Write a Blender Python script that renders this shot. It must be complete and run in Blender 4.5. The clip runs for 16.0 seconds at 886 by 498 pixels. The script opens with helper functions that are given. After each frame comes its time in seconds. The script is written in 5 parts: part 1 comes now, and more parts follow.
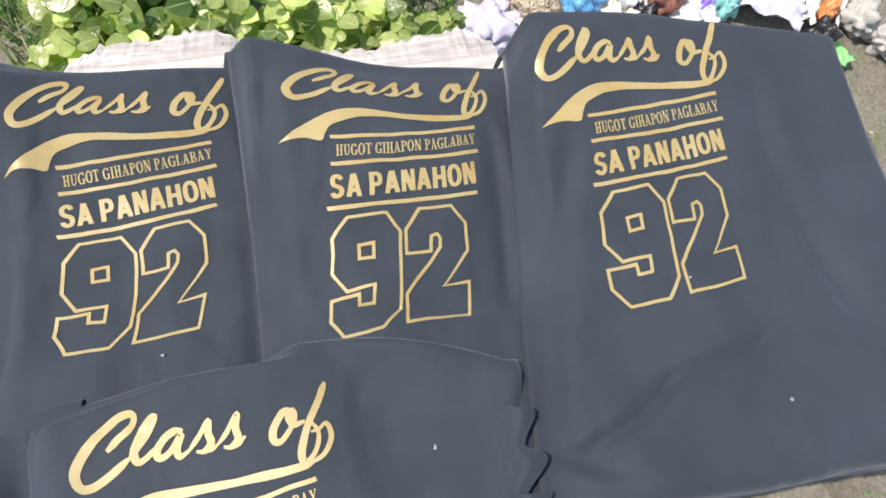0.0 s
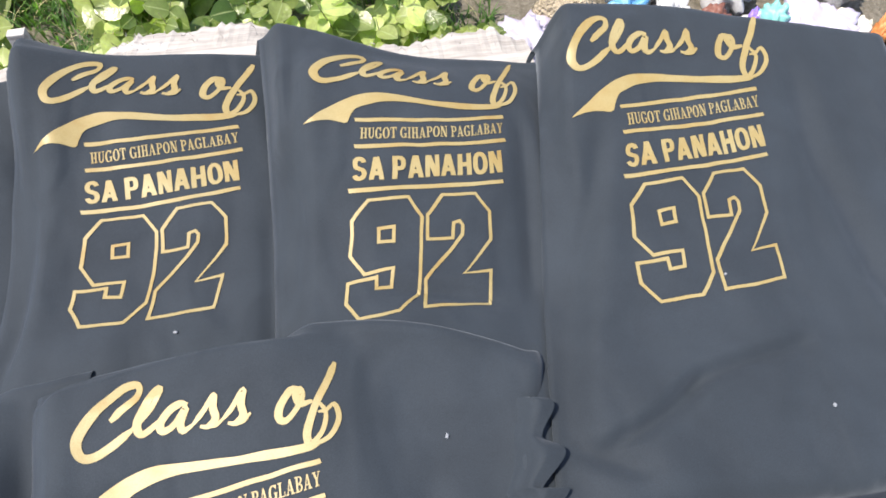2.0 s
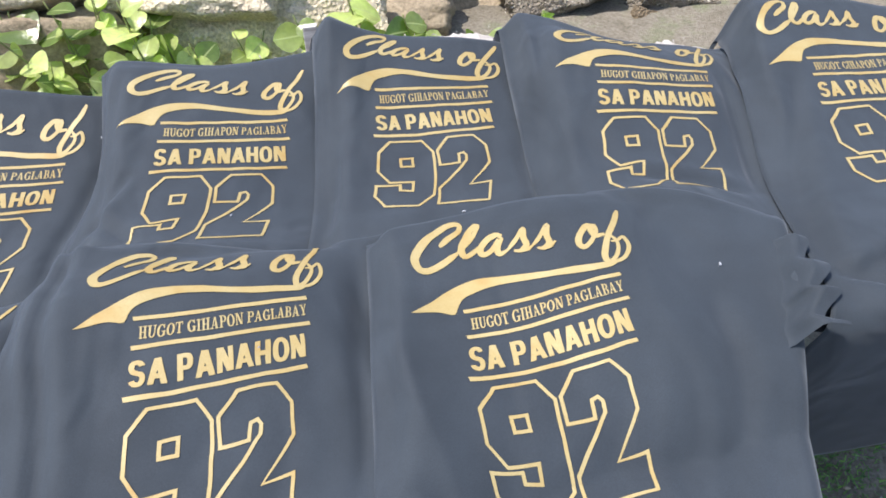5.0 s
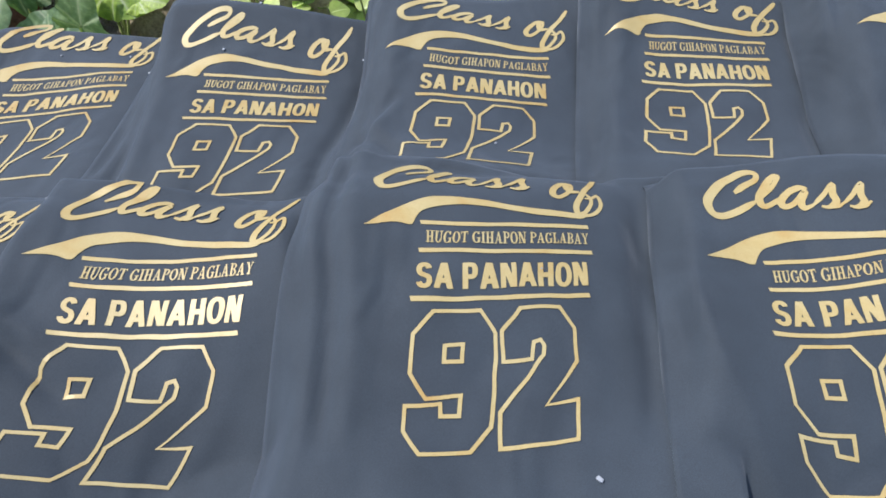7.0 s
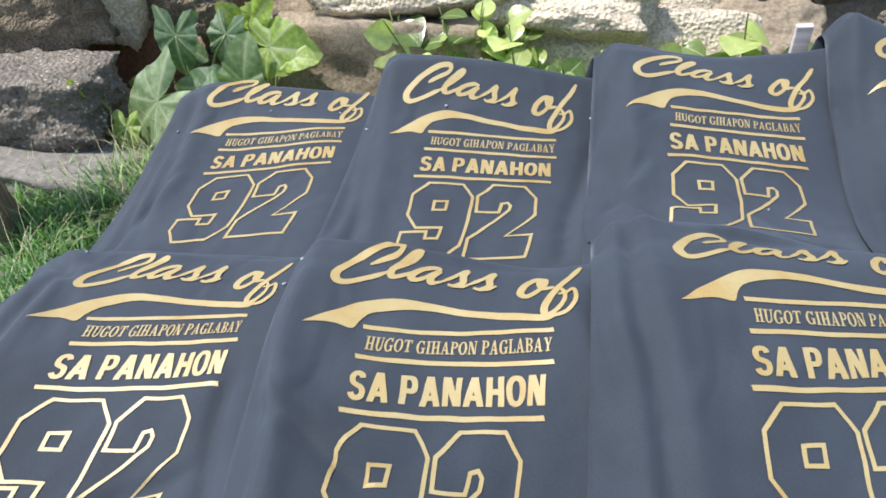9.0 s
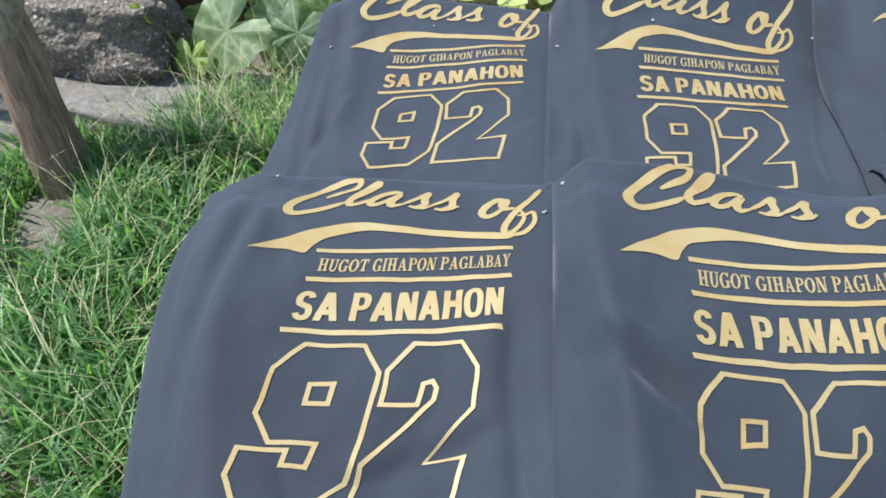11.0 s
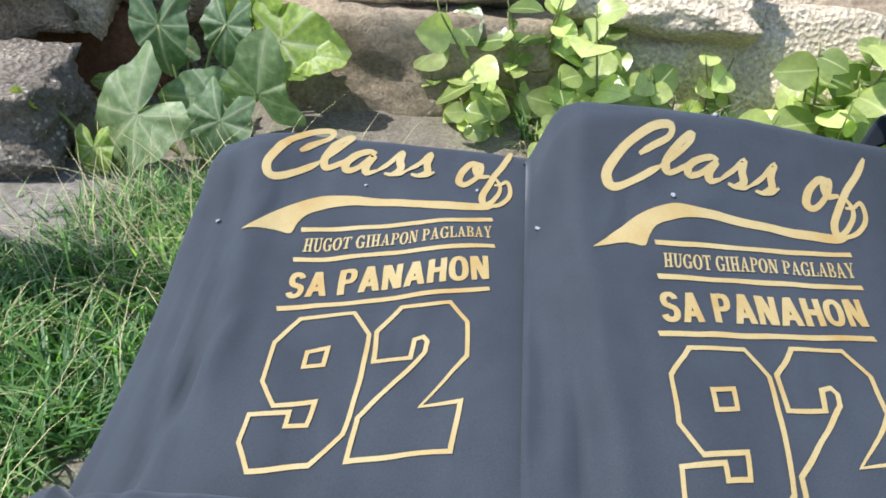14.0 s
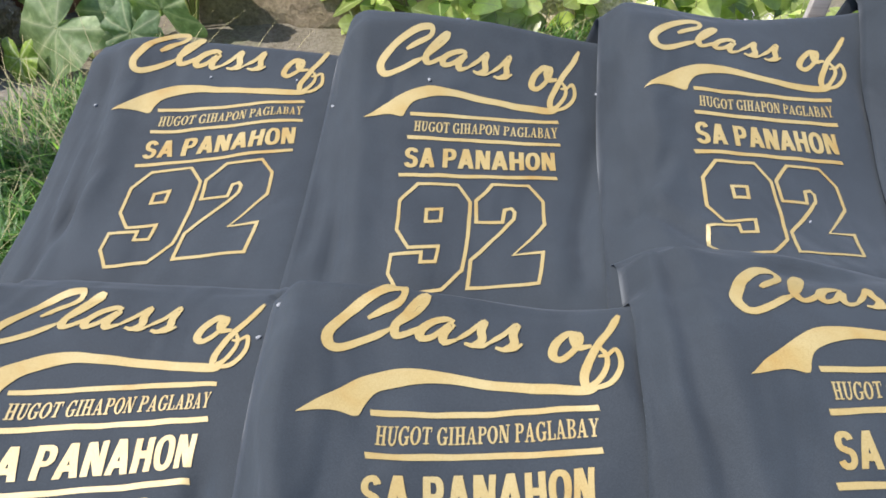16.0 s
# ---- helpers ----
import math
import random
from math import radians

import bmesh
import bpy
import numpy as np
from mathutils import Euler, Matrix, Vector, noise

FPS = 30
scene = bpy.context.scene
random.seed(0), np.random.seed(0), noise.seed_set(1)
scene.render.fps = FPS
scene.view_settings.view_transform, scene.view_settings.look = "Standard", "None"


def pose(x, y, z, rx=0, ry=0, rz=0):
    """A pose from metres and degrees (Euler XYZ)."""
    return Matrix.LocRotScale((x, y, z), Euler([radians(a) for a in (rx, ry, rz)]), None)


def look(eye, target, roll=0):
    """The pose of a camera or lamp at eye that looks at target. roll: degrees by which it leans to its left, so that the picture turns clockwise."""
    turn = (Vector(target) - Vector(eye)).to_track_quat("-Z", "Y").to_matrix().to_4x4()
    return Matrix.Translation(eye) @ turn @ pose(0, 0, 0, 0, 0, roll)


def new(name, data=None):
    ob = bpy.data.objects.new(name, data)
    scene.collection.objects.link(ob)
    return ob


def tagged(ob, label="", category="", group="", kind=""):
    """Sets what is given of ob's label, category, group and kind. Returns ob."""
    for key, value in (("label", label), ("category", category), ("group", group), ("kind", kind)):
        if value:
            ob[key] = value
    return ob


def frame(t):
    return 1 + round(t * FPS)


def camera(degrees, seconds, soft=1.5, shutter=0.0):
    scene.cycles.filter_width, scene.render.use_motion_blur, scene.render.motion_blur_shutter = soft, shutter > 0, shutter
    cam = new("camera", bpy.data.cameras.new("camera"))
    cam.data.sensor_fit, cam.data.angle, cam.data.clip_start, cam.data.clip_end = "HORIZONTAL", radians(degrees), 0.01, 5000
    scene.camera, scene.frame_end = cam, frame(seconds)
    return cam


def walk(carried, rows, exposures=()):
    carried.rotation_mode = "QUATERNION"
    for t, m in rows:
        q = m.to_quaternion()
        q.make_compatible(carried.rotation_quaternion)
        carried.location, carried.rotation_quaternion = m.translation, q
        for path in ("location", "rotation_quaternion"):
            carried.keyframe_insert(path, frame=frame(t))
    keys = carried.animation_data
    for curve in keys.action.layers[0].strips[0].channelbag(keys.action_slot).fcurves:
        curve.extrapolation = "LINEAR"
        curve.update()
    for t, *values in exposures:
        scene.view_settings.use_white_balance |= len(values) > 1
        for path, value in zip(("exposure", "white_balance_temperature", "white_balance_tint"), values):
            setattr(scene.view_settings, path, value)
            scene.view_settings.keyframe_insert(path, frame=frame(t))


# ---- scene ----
# ---------------------------------------------------------------- camera
cam = camera(63.5, 16.0, 1.7)
PATH = [
    (0.0, 0.6036, -0.3110, 1.6631, 27.82, -1.07, -10.54),
    (0.5, 0.6956, -0.3104, 1.6245, 26.47, 1.67, -7.68),
    (1.0, 0.7199, -0.3019, 1.5959, 26.51, 2.70, -6.25),
    (1.5, 0.6876, -0.2991, 1.5994, 28.36, 1.19, -6.26),
    (2.0, 0.6249, -0.3657, 1.5995, 31.19, 0.97, -7.14),
    (2.5, 0.5315, -0.4581, 1.6123, 31.26, 0.42, -9.07),
    (3.0, 0.4311, -0.5663, 1.6011, 34.77, -0.17, -9.54),
    (5.5, 0.1936, -0.7986, 1.4512, 47.38, 1.90, -2.41),
    (6.0, 0.1404, -0.8069, 1.4285, 47.54, 1.04, 1.42),
    (6.5, 0.0762, -0.8121, 1.4138, 47.53, 2.90, 4.37),
    (7.0, 0.0212, -0.8143, 1.3916, 47.27, 3.77, 6.83),
    (7.5, -0.0298, -0.7989, 1.3854, 47.32, 4.80, 7.60),
    (8.0, -0.1061, -0.7927, 1.3815, 49.14, 5.31, 8.72),
    (8.5, -0.2002, -0.7887, 1.3822, 50.31, 5.74, 9.49),
    (9.0, -0.2764, -0.7829, 1.3714, 52.13, 5.39, 11.23),
    (9.5, -0.3628, -0.7699, 1.3701, 52.66, 4.59, 13.39),
    (10.0, -0.5115, -0.7844, 1.3370, 51.29, 4.30, 11.10),
    (12.5, -0.6755, -0.5939, 1.2678, 48.16, 3.21, 8.95),
    (13.0, -0.6746, -0.4828, 1.2762, 49.12, 3.09, 8.13),
    (13.5, -0.6803, -0.4050, 1.2799, 49.71, 2.89, 8.50),
    (14.0, -0.6674, -0.3386, 1.2766, 49.30, 2.64, 8.08),
    (14.5, -0.6344, -0.3207, 1.2875, 45.92, 3.06, 7.56),
    (15.0, -0.5779, -0.3391, 1.3335, 40.33, 2.72, 7.35),
    (15.5, -0.4986, -0.4283, 1.3857, 40.52, 2.08, 7.06),
    (16.0, -0.4062, -0.5685, 1.3989, 42.98, 2.00, 6.00),
]
walk(cam, [(t, pose(x, y, z, rx, ry, rz)) for t, x, y, z, rx, ry, rz in PATH],
     exposures=[
         (0.0, 0.82, 7250, 13), (3.0, 0.98, 7350, 13), (5.5, 1.10, 6800, 14), (7.2, 0.86, 6550, 12), (8.2, 0.98, 6600, 13), (9.5, 0.96, 6650, 13),
         (10.0, 0.88, 6300, 12), (12.5, 1.10, 6650, 12), (14.0, 1.04, 6600, 13), (15.5, 1.05, 6900, 13), (16.0, 0.92, 7150, 13)])

# ---------------------------------------------------------------- light
SUN = Vector((-0.40, -0.06, 0.90)).normalized()
world = bpy.data.worlds.new("sky")
scene.world = world
world.use_nodes = True
wn = world.node_tree
sky = wn.nodes.new("ShaderNodeTexSky")
sky.sky_type, sky.sun_disc = "NISHITA", False
sky.sun_elevation = math.asin(SUN.z)
sky.sun_rotation = math.atan2(SUN.x, SUN.y)
wn.links.new(sky.outputs[0], wn.nodes["Background"].inputs[0])
wn.nodes["Background"].inputs[1].default_value = 0.15
lamp = bpy.data.lights.new("sun", "SUN")
lamp.energy, lamp.angle, lamp.color = 3.5, radians(0.6), (1.0, 0.985, 0.95)
sun = new("sun", lamp)
sun.matrix_world = look(SUN * 20, (0, 0, 0))


# ---------------------------------------------------------------- materials
def nodes(name, rough=0.8, metal=0.0):
    m = bpy.data.materials.new(name)
    m.use_nodes = True
    n = m.node_tree.nodes
    b = n["Principled BSDF"]
    b.inputs["Roughness"].default_value, b.inputs["Metallic"].default_value = rough, metal
    return m, n, m.node_tree.links, b


def tex(n, l, kind, scale, detail=4.0, vec=None, rough=0.6):
    t = n.new("ShaderNodeTexNoise" if kind == "noise" else "ShaderNodeTexVoronoi")
    t.inputs["Scale"].default_value = scale
    if kind == "noise":
        t.inputs["Detail"].default_value, t.inputs["Roughness"].default_value = detail, rough
    if vec is not None:
        l.new(vec, t.inputs["Vector"])
    return t


def ramp(n, l, fac, stops):
    r = n.new("ShaderNodeValToRGB")
    while len(r.color_ramp.elements) < len(stops):
        r.color_ramp.elements.new(0.5)
    for e, (p, c) in zip(r.color_ramp.elements, stops):
        e.position, e.color = p, (*c, 1)
    l.new(fac, r.inputs[0])
    return r


def bump(n, l, b, height, strength, dist):
    k = n.new("ShaderNodeBump")
    k.inputs["Strength"].default_value, k.inputs["Distance"].default_value = strength, dist
    l.new(height, k.inputs["Height"])
    l.new(k.outputs[0], b.inputs["Normal"])
    return k


def coords(n, which="Object"):
    return n.new("ShaderNodeTexCoord").outputs[which]


def mixed(n, l, fac, a, b, how="MIX"):
    m = n.new("ShaderNodeMix")
    m.data_type, m.blend_type = "RGBA", how
    for sock, v in ((m.inputs[0], fac), (m.inputs[6], a), (m.inputs[7], b)):
        if isinstance(v, (int, float)):
            sock.default_value = v
        elif isinstance(v, tuple):
            sock.default_value = (*v, 1)
        else:
            l.new(v, sock)
    return m.outputs[2]


def earthy(name, stops, scale, fine, rough=0.9, depth=0.01, pits=0.0, chips=0.0):
    """Stone, soil, concrete: patches, grain and relief."""
    m, n, l, b = nodes(name, rough)
    c = n.new("ShaderNodeNewGeometry").outputs["Position"]
    big, small = tex(n, l, "noise", scale, 6, c), tex(n, l, "noise", fine, 8, c, 0.7)
    base = ramp(n, l, big.outputs[0], stops)
    grain = ramp(n, l, small.outputs[0], [(0.34, (0.52, 0.50, 0.46)), (0.5, (0.95, 0.95, 0.95)), (0.68, (1.45, 1.45, 1.45))])
    col = mixed(n, l, 0.8, base.outputs[0], grain.outputs[0], "MULTIPLY")
    if chips:
        v = tex(n, l, "voronoi", chips, vec=c)
        patch = ramp(n, l, tex(n, l, "noise", chips * 0.25, 3, c).outputs[0], [(0.48, (0, 0, 0)), (0.56, (1, 1, 1))])
        dot = ramp(n, l, v.outputs[0], [(0.20, (1, 1, 1)), (0.30, (0, 0, 0))])
        spots = mixed(n, l, 1.0, patch.outputs[0], dot.outputs[0], "MULTIPLY")
        col = mixed(n, l, spots, col, (0.58, 0.54, 0.47))
    l.new(col, b.inputs["Base Color"])
    h = small.outputs[0]
    if pits:
        v = tex(n, l, "voronoi", pits, vec=c)
        a = n.new("ShaderNodeMath")
        a.operation = "ADD"
        l.new(h, a.inputs[0])
        l.new(v.outputs[0], a.inputs[1])
        h = a.outputs[0]
    bump(n, l, b, h, 0.9, depth)
    return m


def fabric_mat():
    m, n, l, b = nodes("navy_black_jersey", 0.82)
    c = coords(n)
    broad, lint = tex(n, l, "noise", 9.0, 3, c), tex(n, l, "noise", 900.0, 2, c)
    base = ramp(n, l, broad.outputs[0], [(0.3, (0.0196, 0.0264, 0.0345)), (0.7, (0.0268, 0.0358, 0.0465))])
    speck = ramp(n, l, lint.outputs[0], [(0.35, (0.75, 0.75, 0.75)), (0.7, (1.3, 1.3, 1.3))])
    l.new(mixed(n, l, 0.7, base.outputs[0], speck.outputs[0], "MULTIPLY"), b.inputs["Base Color"])
    b.inputs["Sheen Weight"].default_value = 0.14
    b.inputs["Sheen Roughness"].default_value = 0.5
    b.inputs["Sheen Tint"].default_value = (0.75, 0.85, 1.0, 1)
    b.inputs["Specular IOR Level"].default_value = 0.3
    weave = bump(n, l, b, lint.outputs[0], 0.25, 0.0006)
    mp = n.new("ShaderNodeMapping")
    l.new(c, mp.inputs[0])
    mp.inputs["Scale"].default_value = (1.1, 0.75, 1.0)
    wrinkle = tex(n, l, "noise", 6.5, 2, mp.outputs[0], 0.4)
    wrinkle.inputs["Distortion"].default_value = 0.8
    k = n.new("ShaderNodeBump")
    k.inputs["Strength"].default_value, k.inputs["Distance"].default_value = 0.7, 0.028
    l.new(wrinkle.outputs[0], k.inputs["Height"])
    l.new(k.outputs[0], weave.inputs["Normal"])
    return m


def gold_mat():
    m, n, l, b = nodes("gold_screen_print", 0.45)
    c = coords(n)
    broad, fine = tex(n, l, "noise", 14.0, 3, c), tex(n, l, "noise", 700.0, 3, c)
    base = ramp(n, l, broad.outputs[0], [(0.26, (0.315, 0.200, 0.060)), (0.42, (0.345, 0.262, 0.108)), (0.7, (0.375, 0.310, 0.155))])
    speck = ramp(n, l, fine.outputs[0], [(0.3, (0.72, 0.68, 0.6)), (0.6, (1.05, 1.05, 1.05))])
    l.new(mixed(n, l, 0.6, base.outputs[0], speck.outputs[0], "MULTIPLY"), b.inputs["Base Color"])
    b.inputs["Metallic"].default_value = 0.05
    bump(n, l, b, fine.outputs[0], 0.3, 0.0005)
    return m


def leaf_mat(name, dark, light, vein=None, gloss=0.45):
    m, n, l, b = nodes(name, gloss)
    c = coords(n)
    isl = n.new("ShaderNodeNewGeometry").outputs["Random Per Island"]
    blot = tex(n, l, "noise", 45.0, 4, c)
    each = n.new("ShaderNodeMath")
    each.operation = "FRACT"
    both = n.new("ShaderNodeMath")
    both.operation = "ADD"
    l.new(isl, both.inputs[0])
    l.new(n.new("ShaderNodeObjectInfo").outputs["Random"], both.inputs[1])
    l.new(both.outputs[0], each.inputs[0])
    a = ramp(n, l, each.outputs[0], [(0.0, dark), (0.7, light), (1.0, tuple(min(1, v * 1.7) for v in light))])
    mot = ramp(n, l, blot.outputs[0], [(0.3, (0.7, 0.7, 0.7)), (0.75, (1.3, 1.3, 1.2))])
    col = mixed(n, l, 0.8, a.outputs[0], mot.outputs[0], "MULTIPLY")
    if vein:
        uv = n.new("ShaderNodeSeparateXYZ")
        l.new(n.new("ShaderNodeUVMap").outputs[0], uv.inputs[0])
        off = n.new("ShaderNodeMath")
        off.operation = "ABSOLUTE"
        l.new(uv.outputs[0], off.inputs[0])
        rib = ramp(n, l, off.outputs[0], [(0.02, (0.7, 0.7, 0.7)), (0.09, (0, 0, 0))])
        col = mixed(n, l, rib.outputs[0], col, vein)
    l.new(col, b.inputs["Base Color"])
    bump(n, l, b, blot.outputs[0], 0.6, 0.006)
    tr = n.new("ShaderNodeBsdfTranslucent")
    l.new(mixed(n, l, 1.0, col, (1.7, 2.1, 0.9), "MULTIPLY"), tr.inputs[0])
    mx = n.new("ShaderNodeMixShader")
    mx.inputs[0].default_value = 0.38
    l.new(b.outputs[0], mx.inputs[1])
    l.new(tr.outputs[0], mx.inputs[2])
    l.new(mx.outputs[0], n["Material Output"].inputs[0])
    return m


def plain(name, col, rough=0.6, metal=0.0, scale=30.0, amount=0.3):
    m, n, l, b = nodes(name, rough, metal)
    t = tex(n, l, "noise", scale, 5, coords(n))
    lo, hi = tuple(v * (1 - amount) for v in col), tuple(min(1, v * (1 + amount)) for v in col)
    l.new(ramp(n, l, t.outputs[0], [(0.3, lo), (0.7, hi)]).outputs[0], b.inputs["Base Color"])
    bump(n, l, b, t.outputs[0], 0.2, 0.003)
    return m


def grain_mat(name, dark, light, along, rough=0.85, deep=0.003):
    """Weathered wood, its grain along one axis."""
    m, n, l, b = nodes(name, rough)
    mp = n.new("ShaderNodeMapping")
    l.new(coords(n), mp.inputs[0])
    mp.inputs["Scale"].default_value = [6.0 if a == along else 90.0 for a in "xyz"]
    t, s = tex(n, l, "noise", 1.0, 6, mp.outputs[0]), tex(n, l, "noise", 7.0, 4, coords(n))
    a = ramp(n, l, t.outputs[0], [(0.32, dark), (0.6, light)])
    g = ramp(n, l, s.outputs[0], [(0.3, (0.65, 0.63, 0.6)), (0.65, (1.1, 1.1, 1.1))])
    l.new(mixed(n, l, 0.8, a.outputs[0], g.outputs[0], "MULTIPLY"), b.inputs["Base Color"])
    bump(n, l, b, t.outputs[0], 0.5 if deep < 0.005 else 0.9, deep)
    return m


FABRIC, GOLD = fabric_mat(), gold_mat()
SOIL = earthy("damp_soil", [(0.3, (0.125, 0.11, 0.08)), (0.55, (0.205, 0.185, 0.15)), (0.75, (0.14, 0.165, 0.085))], 7, 90, 0.95, 0.012)
ROCK = earthy("weathered_rubble", [(0.3, (0.38, 0.315, 0.225)), (0.55, (0.53, 0.455, 0.34)), (0.75, (0.66, 0.59, 0.46))], 4, 70, 0.92, 0.014, 110)
# pale enough to carry the glare of the wall's sunlit middle stretch
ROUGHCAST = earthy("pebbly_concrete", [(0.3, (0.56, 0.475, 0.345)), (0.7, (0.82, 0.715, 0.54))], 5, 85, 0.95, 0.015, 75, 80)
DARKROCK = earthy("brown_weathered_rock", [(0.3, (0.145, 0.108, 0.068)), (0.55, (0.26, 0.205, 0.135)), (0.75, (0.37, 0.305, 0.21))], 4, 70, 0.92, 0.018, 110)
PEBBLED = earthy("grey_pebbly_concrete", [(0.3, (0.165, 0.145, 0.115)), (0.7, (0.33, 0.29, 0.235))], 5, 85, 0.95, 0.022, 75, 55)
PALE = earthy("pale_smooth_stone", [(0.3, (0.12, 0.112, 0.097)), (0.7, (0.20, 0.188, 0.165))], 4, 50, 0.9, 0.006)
# brown mortar tone with the wall's shade mixed into the colour
DARKWALL = earthy("shaded_brown_mortar", [(0.3, (0.21, 0.168, 0.115)), (0.7, (0.38, 0.315, 0.225))], 5, 70, 0.95, 0.012)
WOOD = grain_mat("grey_planks", (0.20, 0.17, 0.14), (0.42, 0.38, 0.33), "x")
BLEACHED = grain_mat("bleached_plywood", (0.30, 0.28, 0.265), (0.53, 0.51, 0.49), "x", 0.9)
BARK = grain_mat("post_bark", (0.115, 0.075, 0.048), (0.30, 0.205, 0.135), "z", 0.95, 0.009)
LEAF_SMALL = leaf_mat("herb_leaf", (0.07, 0.13, 0.035), (0.38, 0.435, 0.175), (0.44, 0.50, 0.26), 0.25)
GRASS = leaf_mat("grass_blade", (0.045, 0.125, 0.045), (0.125, 0.235, 0.08))
GRASS_LIME = leaf_mat("young_grass_blade", (0.10, 0.22, 0.05), (0.23, 0.37, 0.10))
GRASS_DARK = leaf_mat("shaded_grass_blade", (0.035, 0.10, 0.03), (0.09, 0.18, 0.05))
STRAW = plain("dry_stalk", (0.40, 0.36, 0.20), 0.8)
STEM = plain("plant_stem", (0.18, 0.22, 0.07), 0.6)
LINT = plain("white_lint", (0.23, 0.25, 0.28), 0.9)


# ---------------------------------------------------------------- mesh tools
def mesh_from(name, bm, mat, smooth=True):
    me = bpy.data.meshes.new(name)
    bm.to_mesh(me)
    bm.free()
    me.materials.append(mat)
    if smooth:
        me.polygons.foreach_set("use_smooth", [True] * len(me.polygons))
    return me


def part(name, bm, material, parent, label="", smooth=True):
    ob = new(name, mesh_from(name, bm, material, smooth))
    ob.parent = parent
    if label:
        tagged(ob, label)
    return ob


def thing(name, label, category, at=(0, 0, 0), group="", kind=""):
    ob = new(name)
    ob.location = at
    ob.empty_display_size = 0.05
    return tagged(ob, label, category, group, kind)


def box(bm, x0, x1, y0, y1, z0, z1, bev=0.004):
    r = bmesh.ops.create_cube(bm, size=1.0, matrix=Matrix.Translation(((x0 + x1) / 2, (y0 + y1) / 2, (z0 + z1) / 2)) @ Matrix.Diagonal((x1 - x0, y1 - y0, z1 - z0, 1)))
    if bev:
        es = {e for v in r["verts"] for e in v.link_edges}
        bmesh.ops.bevel(bm, geom=list(es), offset=bev, segments=2, affect="EDGES", profile=0.6)


def smooth01(t):
    t = max(0.0, min(1.0, t))
    return t * t * (3 - 2 * t)


def spline(pts, step):
    """A smooth line through a few points, with even spacing."""
    p = [Vector(q) for q in pts]
    p = [2 * p[0] - p[1]] + p + [2 * p[-1] - p[-2]]
    out = []
    for a, b, c, d in zip(p, p[1:], p[2:], p[3:]):
        k = max(2, int((c - b).length / step))
        for i in range(k):
            t = i / k
            out.append(0.5 * (2 * b + (c - a) * t + (2 * a - 5 * b + 4 * c - d) * t * t + (3 * b - a - 3 * c + d) * t ** 3))
    return out + [p[-2]]


def tube(bm, pts, r0, r1, sides=5):
    """A tapering stalk along a line of points."""
    rings = []
    for i, q in enumerate(pts):
        q = Vector(q)
        d = (Vector(pts[min(i + 1, len(pts) - 1)]) - Vector(pts[max(i - 1, 0)])).normalized()
        u = d.orthogonal().normalized()
        w = d.cross(u)
        r = r0 + (r1 - r0) * i / max(1, len(pts) - 1)
        rings.append([bm.verts.new(q + r * (math.cos(a) * u + math.sin(a) * w)) for a in (2 * math.pi * k / sides for k in range(sides))])
    for a, b in zip(rings, rings[1:]):
        for k in range(sides):
            bm.faces.new((a[k], a[(k + 1) % sides], b[(k + 1) % sides], b[k]))
    bm.faces.new(rings[-1])


# ---------------------------------------------------------------- ground
TOP = 0.77


def ground_z(x, y):
    left = 0.29 * smooth01((0.35 - x) / 1.75)
    back = 0.22 * smooth01((y - 0.45) / 0.75)
    far = smooth01((math.hypot(x, y) - 3.0) / 4.0)
    h = left + back - left * back / 0.30
    rough = 0.030 * noise.noise((x * 2.2, y * 2.2, 3.1)) + 0.012 * noise.noise((x * 9, y * 9, 7.7))
    return h * (1 - 0.4 * far) + rough


def build_ground():
    ticks = [-400, -120, -40, -15, -8, -5]
    xs = ticks + [-4 + 0.08 * i for i in range(101)] + [-t for t in reversed(ticks)]
    bm = bmesh.new()
    grid = [[bm.verts.new((x, y, ground_z(x, y))) for x in xs] for y in xs]
    for a, b in zip(grid, grid[1:]):
        for i in range(len(xs) - 1):
            bm.faces.new((a[i], a[i + 1], b[i + 1], b[i]))
    return tagged(new("ground", mesh_from("ground", bm, SOIL)), "brown mossy soil with small stones and litter", "ground", kind="structure")


build_ground()


# ---------------------------------------------------------------- rubble wall
def rock_mesh(seed, rough=0.22, sub=3):
    rnd = random.Random(seed)
    off = Vector((rnd.uniform(0, 50), rnd.uniform(0, 50), rnd.uniform(0, 50)))
    bm = bmesh.new()
    bmesh.ops.create_icosphere(bm, subdivisions=sub, radius=1.0)
    for v in bm.verts:
        c = v.co.copy()
        m = max(abs(c.x), abs(c.y), abs(c.z))
        c = c.lerp(c / m, 0.55)
        v.co = c * (1 + rough * noise.noise(c * 1.3 + off) + 0.5 * rough * noise.noise(c * 3.1 + off) + 0.22 * rough * noise.noise(c * 8 + off))
    return bm


def slab_mesh(seed, rough=0.10, sub=5):
    """A squarish block with a coarse, pebbly, chipped face."""
    rnd = random.Random(seed)
    off = Vector((rnd.uniform(0, 50), rnd.uniform(0, 50), rnd.uniform(0, 50)))
    bm = bmesh.new()
    bmesh.ops.create_icosphere(bm, subdivisions=sub, radius=1.0)
    for v in bm.verts:
        c = v.co.copy()
        m = max(abs(c.x), abs(c.y), abs(c.z))
        c = c.lerp(c / m, 0.86)
        grit = abs(noise.noise(c * 14 + off)) + 0.6 * abs(noise.noise(c * 27 + off))
        v.co = c * (1 + rough * noise.noise(c * 1.1 + off) + 0.7 * rough * noise.noise(c * 2.9 + off) + 0.35 * rough * noise.noise(c * 7 + off) + 0.32 * rough * grit)
    return bm


